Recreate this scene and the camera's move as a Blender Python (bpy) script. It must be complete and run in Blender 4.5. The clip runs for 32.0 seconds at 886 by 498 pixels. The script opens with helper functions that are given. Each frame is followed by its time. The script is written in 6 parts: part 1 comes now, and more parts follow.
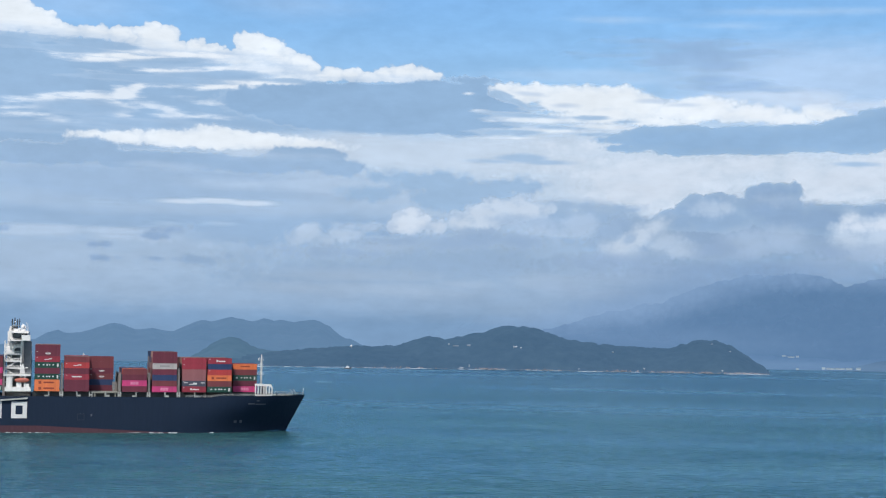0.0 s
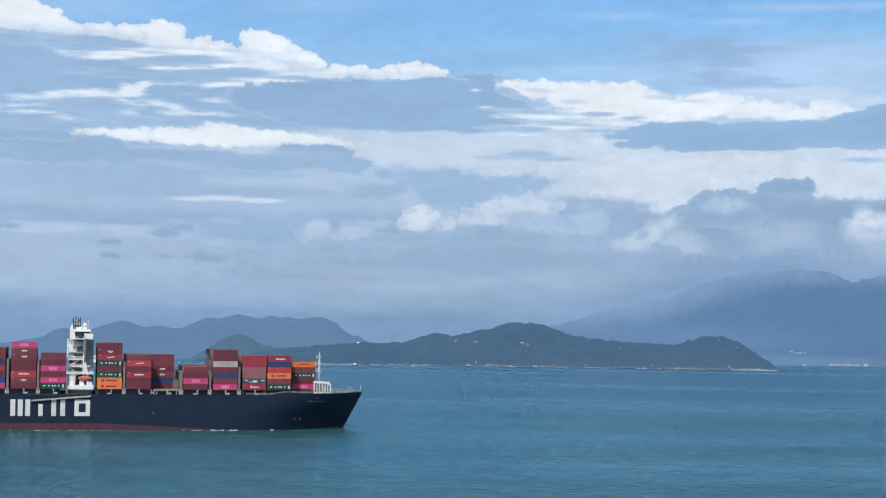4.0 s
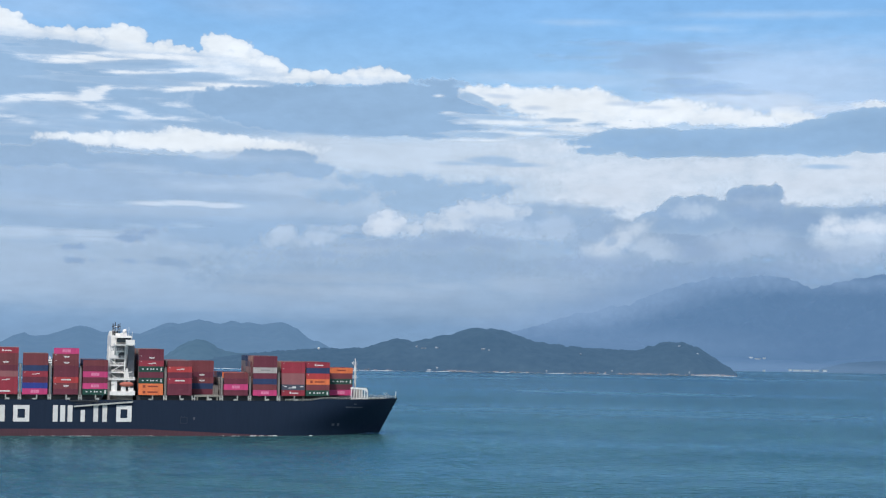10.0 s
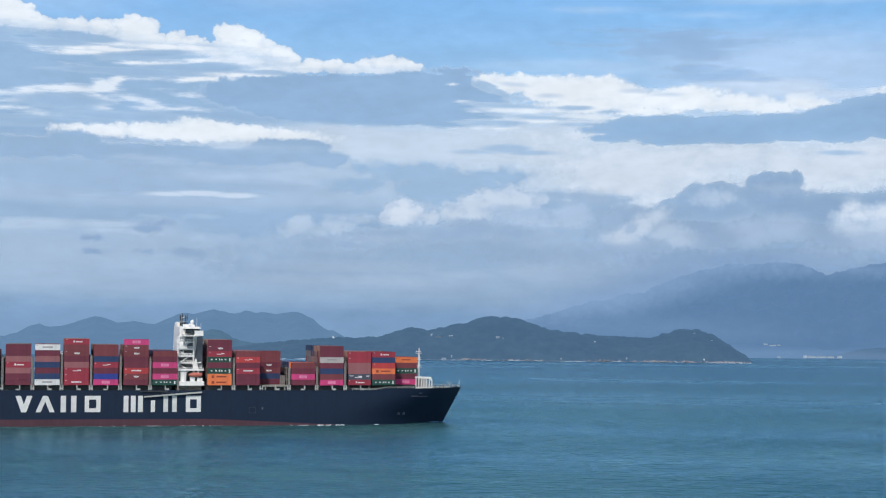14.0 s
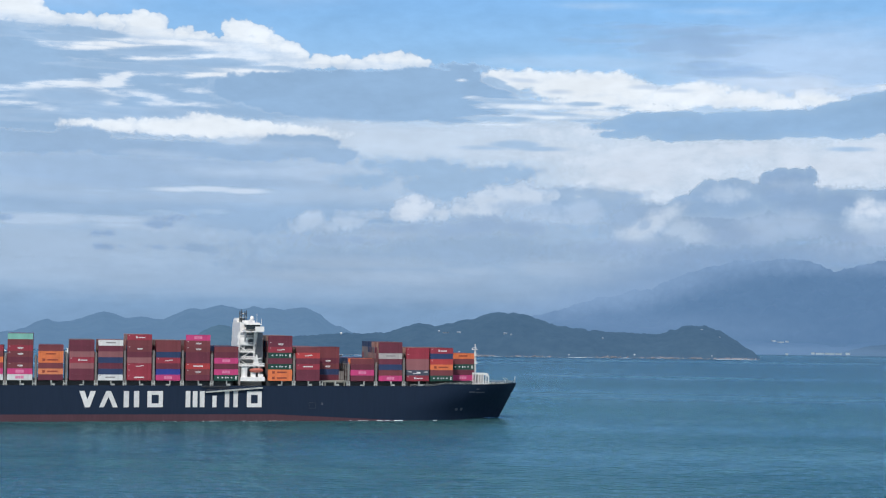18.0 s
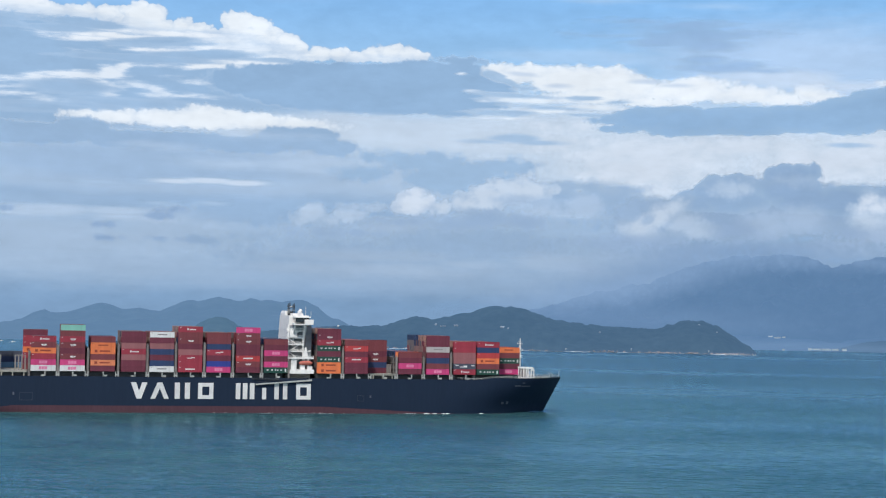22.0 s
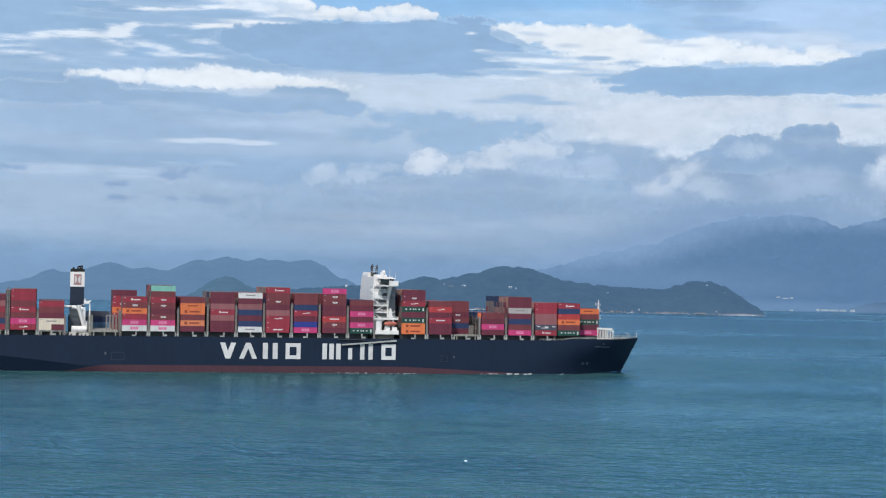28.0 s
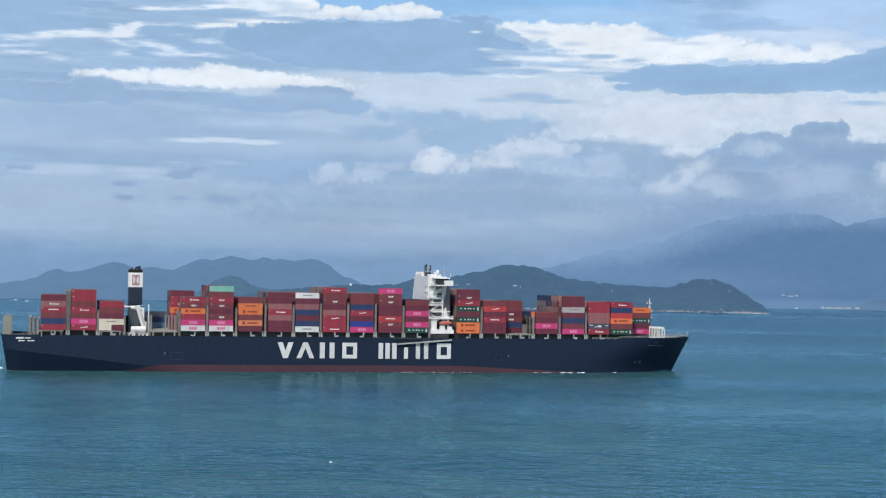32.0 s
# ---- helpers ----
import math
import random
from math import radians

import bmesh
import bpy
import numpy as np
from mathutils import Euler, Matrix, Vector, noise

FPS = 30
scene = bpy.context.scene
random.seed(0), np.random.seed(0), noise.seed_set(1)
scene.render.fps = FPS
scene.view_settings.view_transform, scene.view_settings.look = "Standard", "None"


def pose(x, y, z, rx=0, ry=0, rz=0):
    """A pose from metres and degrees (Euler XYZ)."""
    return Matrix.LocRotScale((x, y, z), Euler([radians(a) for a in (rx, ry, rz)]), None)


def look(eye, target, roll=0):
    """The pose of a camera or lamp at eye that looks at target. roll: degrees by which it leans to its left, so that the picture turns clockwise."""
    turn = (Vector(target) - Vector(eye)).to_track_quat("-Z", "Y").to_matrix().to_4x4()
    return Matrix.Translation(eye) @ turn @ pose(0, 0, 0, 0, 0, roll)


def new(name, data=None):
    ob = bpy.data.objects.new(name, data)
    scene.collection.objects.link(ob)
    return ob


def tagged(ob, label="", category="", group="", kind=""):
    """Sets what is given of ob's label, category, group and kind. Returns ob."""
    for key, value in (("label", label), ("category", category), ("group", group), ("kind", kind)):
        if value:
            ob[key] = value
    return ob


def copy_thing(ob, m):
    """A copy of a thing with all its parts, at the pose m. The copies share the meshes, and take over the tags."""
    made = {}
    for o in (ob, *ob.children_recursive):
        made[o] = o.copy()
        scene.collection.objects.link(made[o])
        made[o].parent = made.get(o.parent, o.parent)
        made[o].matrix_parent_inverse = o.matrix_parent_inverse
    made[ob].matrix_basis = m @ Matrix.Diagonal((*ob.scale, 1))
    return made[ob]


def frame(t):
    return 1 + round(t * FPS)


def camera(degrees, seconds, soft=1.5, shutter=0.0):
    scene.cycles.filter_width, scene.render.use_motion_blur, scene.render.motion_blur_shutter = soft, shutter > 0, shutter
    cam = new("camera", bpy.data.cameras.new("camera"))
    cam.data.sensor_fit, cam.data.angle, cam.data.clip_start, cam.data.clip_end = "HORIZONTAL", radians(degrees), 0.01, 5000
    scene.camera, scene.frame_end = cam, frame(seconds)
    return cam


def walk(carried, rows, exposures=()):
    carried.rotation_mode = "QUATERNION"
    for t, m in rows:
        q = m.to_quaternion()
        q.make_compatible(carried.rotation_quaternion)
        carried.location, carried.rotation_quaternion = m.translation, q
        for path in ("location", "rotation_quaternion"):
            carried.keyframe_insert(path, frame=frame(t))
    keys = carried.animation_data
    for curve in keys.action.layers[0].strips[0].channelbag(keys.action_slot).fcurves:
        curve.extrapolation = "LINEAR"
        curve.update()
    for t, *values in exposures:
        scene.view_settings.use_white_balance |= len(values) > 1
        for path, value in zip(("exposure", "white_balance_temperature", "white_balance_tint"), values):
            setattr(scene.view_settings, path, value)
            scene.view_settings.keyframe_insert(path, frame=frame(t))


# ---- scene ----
EYE = Vector((0, 0, 51.3))


def aim(az, el, lean):
    """The camera's pose: degrees to the right, upwards, and of lean."""
    a, e = radians(az), radians(el)
    return look(EYE, EYE + 100 * Vector((math.sin(a) * math.cos(e), math.cos(a) * math.cos(e), math.sin(e))), lean)


cam = camera(29.28, 32.0, soft=1.2)
walk(cam, [
    (0.0, aim(-10.040, 2.940, 0.926)),
    (0.5, aim(-10.084, 2.964, 0.947)),
    (1.0, aim(-10.101, 2.957, 0.983)),
    (1.5, aim(-10.145, 2.802, 1.036)),
    (2.0, aim(-10.061, 2.666, 1.068)),
    (2.5, aim(-10.088, 2.628, 1.039)),
    (3.0, aim(-10.182, 2.610, 0.971)),
    (3.5, aim(-10.261, 2.716, 0.849)),
    (5.5, aim(-10.252, 2.949, 0.696)),
    (6.0, aim(-10.472, 2.963, 0.602)),
    (6.5, aim(-10.695, 2.968, 0.558)),
    (7.0, aim(-10.580, 2.975, 0.531)),
    (7.5, aim(-10.525, 2.767, 0.545)),
    (8.0, aim(-10.641, 2.702, 0.584)),
    (8.5, aim(-10.670, 2.784, 0.611)),
    (9.0, aim(-10.729, 2.804, 0.652)),
    (9.5, aim(-9.746, 2.902, 0.754)),
    (10.0, aim(-8.956, 3.031, 0.851)),
    (10.5, aim(-8.771, 3.063, 0.845)),
    (11.0, aim(-8.837, 2.871, 0.766)),
    (11.5, aim(-9.317, 2.960, 0.712)),
    (12.0, aim(-9.401, 3.138, 0.685)),
    (12.5, aim(-9.342, 2.911, 0.648)),
    (13.0, aim(-9.323, 2.731, 0.592)),
    (13.5, aim(-9.334, 2.553, 0.522)),
    (14.0, aim(-9.418, 2.641, 0.512)),
    (14.5, aim(-9.367, 2.601, 0.588)),
    (16.5, aim(-9.399, 2.762, 0.658)),
    (17.0, aim(-9.286, 2.732, 0.673)),
    (17.5, aim(-9.498, 2.557, 0.654)),
    (18.0, aim(-9.681, 2.502, 0.632)),
    (18.5, aim(-9.667, 2.442, 0.635)),
    (19.0, aim(-9.542, 2.408, 0.677)),
    (19.5, aim(-9.486, 2.255, 0.723)),
    (20.0, aim(-9.545, 2.222, 0.744)),
    (20.5, aim(-9.659, 2.217, 0.765)),
    (21.0, aim(-9.748, 2.292, 0.825)),
    (21.5, aim(-9.739, 2.305, 0.919)),
    (22.0, aim(-9.601, 2.278, 1.012)),
    (22.5, aim(-9.674, 2.030, 1.089)),
    (23.0, aim(-9.618, 1.977, 1.149)),
    (23.5, aim(-9.677, 2.049, 1.152)),
    (24.0, aim(-9.674, 1.969, 1.106)),
    (24.5, aim(-9.642, 1.784, 1.082)),
    (25.0, aim(-9.668, 1.534, 1.086)),
    (25.5, aim(-9.738, 1.401, 1.090)),
    (27.5, aim(-9.789, 1.062, 1.099)),
    (28.0, aim(-9.845, 0.927, 1.113)),
    (28.5, aim(-9.776, 0.996, 1.145)),
    (29.0, aim(-9.678, 1.035, 1.185)),
    (29.5, aim(-9.620, 0.996, 1.167)),
    (30.0, aim(-9.616, 0.903, 1.105)),
    (30.5, aim(-9.673, 0.911, 1.052)),
    (31.0, aim(-9.757, 0.946, 1.016)),
    (31.5, aim(-9.856, 0.993, 0.978)),
    (32.0, aim(-9.996, 0.881, 0.938)),
])


# ---- light ----
world = bpy.data.worlds.new("sky")
scene.world = world
world.use_nodes = True
wn, wl = world.node_tree.nodes, world.node_tree.links
sky = wn.new("ShaderNodeTexSky")
sky.sky_type, sky.sun_disc = "NISHITA", False
SUN_EL, SUN_AZ = radians(52), radians(-170)  # azimuth measured from +Y to +X
sky.sun_elevation, sky.sun_rotation = SUN_EL, SUN_AZ
sky.air_density, sky.dust_density, sky.ozone_density = 1.0, 2.0, 1.5
wn["Background"].inputs["Strength"].default_value = 0.12
wl.new(sky.outputs[0], wn["Background"].inputs["Color"])

sun = new("sun", bpy.data.lights.new("sun", "SUN"))
sun.data.energy, sun.data.angle, sun.data.color = 3.5, radians(5), (1.0, 0.95, 0.88)
sun_from = Vector((math.sin(SUN_AZ) * math.cos(SUN_EL), math.cos(SUN_AZ) * math.cos(SUN_EL), math.sin(SUN_EL)))
sun.matrix_world = look(sun_from * 200, (0, 0, 0))


# ---- materials ----
def shader(name, rgb, rough=0.6, metal=0.0, vary=0.12, scale=1.0, streak=False, bump=0.0, dirt=None, spec=0.4):
    """A painted or natural surface with coarse and fine variation, streaks of wear and a little relief."""
    mat = bpy.data.materials.new(name)
    mat.use_nodes = True
    n, l = mat.node_tree.nodes, mat.node_tree.links
    bsdf = n["Principled BSDF"]
    co = n.new("ShaderNodeTexCoord")
    mp = n.new("ShaderNodeMapping")
    mp.inputs["Scale"].default_value = (scale, scale, scale * (0.12 if streak else 1))
    l.new(co.outputs["Object"], mp.inputs["Vector"])
    big, fine = n.new("ShaderNodeTexNoise"), n.new("ShaderNodeTexNoise")
    for node, s, d in ((big, 0.35, 3), (fine, 2.6, 5)):
        node.inputs["Scale"].default_value, node.inputs["Detail"].default_value = s, d
        l.new(mp.outputs[0], node.inputs["Vector"])
    add = n.new("ShaderNodeMath")
    add.operation = "ADD"
    l.new(big.outputs["Fac"], add.inputs[0])
    l.new(fine.outputs["Fac"], add.inputs[1])
    rnd = n.new("ShaderNodeObjectInfo")
    tot = n.new("ShaderNodeMath")
    tot.operation = "MULTIPLY_ADD"
    tot.inputs[1].default_value = 0.35
    l.new(rnd.outputs["Random"], tot.inputs[0])
    l.new(add.outputs[0], tot.inputs[2])
    ramp = n.new("ShaderNodeMapRange")
    ramp.inputs["From Min"].default_value, ramp.inputs["From Max"].default_value = 0.65, 1.6
    l.new(tot.outputs[0], ramp.inputs["Value"])
    mix = n.new("ShaderNodeMix")
    mix.data_type = "RGBA"
    low = dirt or tuple(c * (1 - vary * 2) for c in rgb)
    high = tuple(min(1, c * (1 + vary)) for c in rgb)
    mix.inputs["A"].default_value, mix.inputs["B"].default_value = (*low, 1), (*high, 1)
    l.new(ramp.outputs[0], mix.inputs["Factor"])
    l.new(mix.outputs["Result"], bsdf.inputs["Base Color"])
    rr = n.new("ShaderNodeMapRange")
    rr.inputs["To Min"].default_value, rr.inputs["To Max"].default_value = min(1, rough + 0.1), max(0.05, rough - 0.1)
    l.new(fine.outputs["Fac"], rr.inputs["Value"])
    l.new(rr.outputs[0], bsdf.inputs["Roughness"])
    bsdf.inputs["Metallic"].default_value = metal
    bsdf.inputs["Specular IOR Level"].default_value = spec
    if bump:
        bp = n.new("ShaderNodeBump")
        bp.inputs["Strength"].default_value, bp.inputs["Distance"].default_value = bump, 0.1 / scale
        l.new(fine.outputs["Fac"], bp.inputs["Height"])
        l.new(bp.outputs[0], bsdf.inputs["Normal"])
    return mat


NAVY = shader("navy_hull_paint", (0.0092, 0.0200, 0.0440), 0.6, vary=0.06, scale=0.35, streak=True, spec=0.2)
BOOT = shader("red_antifouling", (0.068, 0.027, 0.041), 0.7, vary=0.12, scale=0.3, streak=True)
WHITE = shader("white_ship_paint", (0.72, 0.72, 0.71), 0.5, vary=0.08, scale=1.0, streak=True)
GREY = shader("light_grey_steel", (0.36, 0.38, 0.37), 0.6, vary=0.2, scale=0.8)
BEIGE = shader("weathered_beige_steel", (0.26, 0.26, 0.23), 0.65, vary=0.2, scale=0.8, streak=True)
DECK = shader("dark_deck_paint", (0.06, 0.055, 0.05), 0.8, vary=0.3, scale=0.5)
DARK = shader("dark_grey_steel", (0.045, 0.05, 0.055), 0.55, vary=0.2)
FUNNEL = shader("funnel_navy_paint", (0.013, 0.024, 0.050), 0.5, vary=0.2)
SOOT = shader("sooted_black_steel", (0.012, 0.012, 0.012), 0.8, vary=0.3)
EMBLEM = shader("emblem_red_paint", (0.36, 0.19, 0.20), 0.5)
LIFEBOAT = shader("faded_lifeboat_orange", (0.44, 0.13, 0.095), 0.5)
GLASS = shader("dark_window_glass", (0.01, 0.02, 0.03), 0.1, vary=0.1, spec=0.8)
FAINT = shader("worn_pale_lettering", (0.085, 0.095, 0.125), 0.6)
FEATHER = shader("white_feathers", (0.8, 0.8, 0.78), 0.8)
BEAK = shader("yellow_beak", (0.6, 0.4, 0.06), 0.5)
FOAM = shader("sea_foam", (0.85, 0.88, 0.88), 0.9, vary=0.1, scale=0.6, bump=0.4)
# distant shore colours carry a blue tint that stands in for air haze
SURF = shader("hazy_surf_foam", (0.46, 0.53, 0.60), 0.9, vary=0.2, scale=0.3)
ROCK = shader("hazed_pinkish_shore_rock", (0.25, 0.245, 0.27), 0.9, vary=0.3, scale=0.15, bump=0.5)
FARWALL = shader("hazed_white_waterfront_wall", (0.32, 0.40, 0.465), 0.8, vary=0.1, scale=0.2)
HOUSE = shader("hazed_pale_house_wall", (0.18, 0.235, 0.30), 0.8, vary=0.1, scale=0.2)
ROOFS = shader("hazed_pale_roof", (0.32, 0.39, 0.47), 0.8, vary=0.2, scale=0.2)

PAINTS = {
    "r": ("red", (0.245, 0.024, 0.041)), "d": ("maroon", (0.115, 0.020, 0.036)),
    "b": ("brown red", (0.142, 0.031, 0.037)), "p": ("faded brown pink", (0.225, 0.085, 0.088)),
    "k": ("magenta", (0.45, 0.040, 0.145)), "o": ("orange", (0.58, 0.150, 0.050)),
    "a": ("faded orange", (0.52, 0.17, 0.075)), "n": ("navy blue", (0.016, 0.035, 0.095)),
    "u": ("deep blue", (0.018, 0.034, 0.20)), "g": ("dark green", (0.008, 0.050, 0.036)),
    "w": ("white", (0.54, 0.53, 0.50)), "h": ("weathered grey", (0.36, 0.33, 0.31)), "e": ("light blue", (0.085, 0.19, 0.31)), "c": ("cream", (0.60, 0.52, 0.40)),
    "t": ("pale teal", (0.16, 0.36, 0.29)), "y": ("blue grey", (0.050, 0.060, 0.085)),
    "s": ("scarlet", (0.36, 0.036, 0.038)), "m": ("grey brown", (0.155, 0.120, 0.105)), "f": ("tan pink", (0.240, 0.128, 0.102)),
}
# every paint is lifted and turned bluer, a tint for the air haze
PAINT = {k: shader(v[0].replace(" ", "_") + "_container_paint", tuple(0.005 + k2 * c for c, k2 in zip(v[1], (1.12, 1.16, 1.24))), 0.55, vary=0.11, scale=0.7, streak=True) for k, v in PAINTS.items()}
MARK_WHITE = shader("white_lettering", (0.62, 0.63, 0.63), 0.6)
MARK_PINK = shader("pale_pink_lettering", (0.62, 0.20, 0.34), 0.6)
MIDGREY = shader("wall_shade_grey", (0.25, 0.28, 0.31), 0.6, vary=0.1)
# casing grey with its shadow put into the colour
CASING = shader("shaded_casing_grey", (0.065, 0.08, 0.095), 0.6, vary=0.15)
LASH = shader("brown_grey_lashing_steel", (0.20, 0.185, 0.18), 0.7, vary=0.25, scale=0.8)
MARK_DARK = shader("dark_red_lettering", (0.26, 0.05, 0.03), 0.6)


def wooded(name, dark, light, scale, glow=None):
    """Slopes under dense scrub. glow: air haze painted on as emission, on the nearer island as on the most distant
    land.
    """
    mat = bpy.data.materials.new(name)
    mat.use_nodes = True
    n, l = mat.node_tree.nodes, mat.node_tree.links
    bsdf = n["Principled BSDF"]
    bsdf.inputs["Roughness"].default_value = 0.95
    bsdf.inputs["Specular IOR Level"].default_value = 0.05
    co = n.new("ShaderNodeTexCoord")
    big, fine = n.new("ShaderNodeTexNoise"), n.new("ShaderNodeTexNoise")
    for node, s, d in ((big, 0.006 * scale, 4), (fine, 0.06 * scale, 5)):
        node.inputs["Scale"].default_value, node.inputs["Detail"].default_value = s, d
        l.new(co.outputs["Object"], node.inputs["Vector"])
    add = n.new("ShaderNodeMath")
    add.operation = "ADD"
    l.new(big.outputs["Fac"], add.inputs[0])
    l.new(fine.outputs["Fac"], add.inputs[1])
    mr = n.new("ShaderNodeMapRange")
    mr.inputs["From Min"].default_value, mr.inputs["From Max"].default_value = 0.7, 1.3
    l.new(add.outputs[0], mr.inputs["Value"])
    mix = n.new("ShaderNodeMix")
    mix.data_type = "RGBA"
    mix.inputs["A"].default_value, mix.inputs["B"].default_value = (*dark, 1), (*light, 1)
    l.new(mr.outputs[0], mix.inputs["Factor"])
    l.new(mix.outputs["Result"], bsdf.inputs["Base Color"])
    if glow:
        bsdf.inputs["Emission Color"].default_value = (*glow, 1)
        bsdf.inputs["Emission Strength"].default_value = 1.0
    return mat


# base colours shifted to blue as well, to carry the haze
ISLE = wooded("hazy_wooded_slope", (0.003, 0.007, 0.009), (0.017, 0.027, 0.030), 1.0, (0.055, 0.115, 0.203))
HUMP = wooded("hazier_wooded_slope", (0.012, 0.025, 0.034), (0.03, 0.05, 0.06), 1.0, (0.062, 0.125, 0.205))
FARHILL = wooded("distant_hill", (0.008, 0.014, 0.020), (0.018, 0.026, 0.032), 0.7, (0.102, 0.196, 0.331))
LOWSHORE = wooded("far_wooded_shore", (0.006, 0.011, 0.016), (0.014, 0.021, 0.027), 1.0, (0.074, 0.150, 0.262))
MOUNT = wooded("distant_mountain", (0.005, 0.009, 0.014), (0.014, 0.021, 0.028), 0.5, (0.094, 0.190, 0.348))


def water():
    mat = bpy.data.materials.new("sea_water")
    mat.use_nodes = True
    n, l = mat.node_tree.nodes, mat.node_tree.links
    bsdf = n["Principled BSDF"]
    co = n.new("ShaderNodeTexCoord")

    def noise_at(sx, sy, detail, rough=0.55, turn=0.0):
        mp = n.new("ShaderNodeMapping")
        mp.inputs["Scale"].default_value = (sx, sy, 1)
        mp.inputs["Rotation"].default_value = (0, 0, turn)
        l.new(co.outputs["Object"], mp.inputs["Vector"])
        t = n.new("ShaderNodeTexNoise")
        t.inputs["Scale"].default_value, t.inputs["Detail"].default_value, t.inputs["Roughness"].default_value = 1.0, detail, rough
        l.new(mp.outputs[0], t.inputs["Vector"])
        return t.outputs["Fac"]

    swell = noise_at(0.022, 0.04, 3, turn=0.25)
    chop = noise_at(0.10, 0.16, 3, 0.52, turn=0.3)
    slick = noise_at(0.0012, 0.0055, 2, 0.5, turn=0.06)
    patch = noise_at(0.0045, 0.010, 5, 0.55, turn=0.1)
    gust = noise_at(0.05, 0.06, 3, 0.55, turn=0.2)
    h = n.new("ShaderNodeMath")
    h.operation = "MULTIPLY_ADD"
    h.inputs[1].default_value = 0.22
    l.new(swell, h.inputs[0])
    l.new(chop, h.inputs[2])
    bp = n.new("ShaderNodeBump")
    bp.inputs["Strength"].default_value, bp.inputs["Distance"].default_value = 1.0, 2.1
    l.new(h.outputs[0], bp.inputs["Height"])
    n.remove(bsdf)
    body, gloss = n.new("ShaderNodeBsdfDiffuse"), n.new("ShaderNodeBsdfGlossy")
    for node in (body, gloss):
        l.new(bp.outputs[0], node.inputs["Normal"])
    mr = n.new("ShaderNodeMapRange")
    mr.inputs["From Min"].default_value, mr.inputs["From Max"].default_value = 0.35, 0.68
    mr.inputs["To Min"].default_value, mr.inputs["To Max"].default_value = 0.23, 0.28
    l.new(slick, mr.inputs["Value"])
    l.new(mr.outputs[0], gloss.inputs["Roughness"])
    gloss.inputs["Color"].default_value = (0.54, 0.76, 0.86, 1)
    mix = n.new("ShaderNodeMix")
    mix.data_type = "RGBA"
    mix.inputs["A"].default_value, mix.inputs["B"].default_value = (0.012, 0.060, 0.070, 1), (0.033, 0.098, 0.100, 1)
    cr = n.new("ShaderNodeMapRange")
    cr.inputs["From Min"].default_value, cr.inputs["From Max"].default_value = 0.74, 1.06
    both_patch = n.new("ShaderNodeMath")
    both_patch.operation = "MULTIPLY_ADD"
    both_patch.inputs[1].default_value = 0.8
    l.new(gust, both_patch.inputs[0])
    l.new(patch, both_patch.inputs[2])
    l.new(both_patch.outputs[0], cr.inputs["Value"])
    l.new(cr.outputs[0], mix.inputs["Factor"])
    # bluer body colour with distance: far sky reflection and haze painted in, not depth
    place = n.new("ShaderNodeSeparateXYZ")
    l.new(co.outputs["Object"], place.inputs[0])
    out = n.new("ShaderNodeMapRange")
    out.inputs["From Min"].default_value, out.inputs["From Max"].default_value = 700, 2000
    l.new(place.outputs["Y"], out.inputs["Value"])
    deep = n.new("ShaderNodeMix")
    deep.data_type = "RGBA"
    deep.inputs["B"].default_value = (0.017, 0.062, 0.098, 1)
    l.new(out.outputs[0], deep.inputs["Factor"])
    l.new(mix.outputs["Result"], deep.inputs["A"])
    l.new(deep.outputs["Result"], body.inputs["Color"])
    fr = n.new("ShaderNodeFresnel")
    fr.inputs["IOR"].default_value = 1.33
    l.new(bp.outputs[0], fr.inputs["Normal"])
    part_of = n.new("ShaderNodeMath")
    part_of.operation = "MULTIPLY"
    calm = n.new("ShaderNodeMapRange")
    calm.inputs["From Min"].default_value, calm.inputs["From Max"].default_value = 0.40, 0.66
    calm.inputs["To Min"].default_value, calm.inputs["To Max"].default_value = 0.60, 0.76
    l.new(slick, calm.inputs["Value"])
    l.new(calm.outputs[0], part_of.inputs[1])
    l.new(fr.outputs[0], part_of.inputs[0])
    both = n.new("ShaderNodeMixShader")
    l.new(part_of.outputs[0], both.inputs[0])
    l.new(body.outputs[0], both.inputs[1])
    l.new(gloss.outputs[0], both.inputs[2])
    l.new(both.outputs[0], n["Material Output"].inputs["Surface"])
    return mat


SEA = water()


# ---- building helpers ----
def part(name, bm, material, parent=None, label=""):
    """Links a bmesh as one mesh object under a thing or a part."""
    me = bpy.data.meshes.new(name)
    bm.to_mesh(me)
    bm.free()
    for m in material if isinstance(material, (list, tuple)) else (material,):
        me.materials.append(m)
    ob = new(name, me)
    ob.parent = parent
    if label:
        ob["label"] = label
    return ob


def box(bm, x0, x1, y0, y1, z0, z1, mat=0):
    v = [bm.verts.new(p) for p in ((x0, y0, z0), (x1, y0, z0), (x1, y1, z0), (x0, y1, z0), (x0, y0, z1), (x1, y0, z1), (x1, y1, z1), (x0, y1, z1))]
    for f in ((3, 2, 1, 0), (4, 5, 6, 7), (0, 1, 5, 4), (1, 2, 6, 5), (2, 3, 7, 6), (3, 0, 4, 7)):
        bm.faces.new([v[i] for i in f]).material_index = mat


def bar(bm, a, b, r, sides=6):
    """A round bar from a to b."""
    a, b = Vector(a), Vector(b)
    m = Matrix.Translation((a + b) / 2) @ (b - a).to_track_quat("Z", "Y").to_matrix().to_4x4()
    bmesh.ops.create_cone(bm, cap_ends=True, segments=sides, radius1=r, radius2=r, depth=(b - a).length, matrix=m)


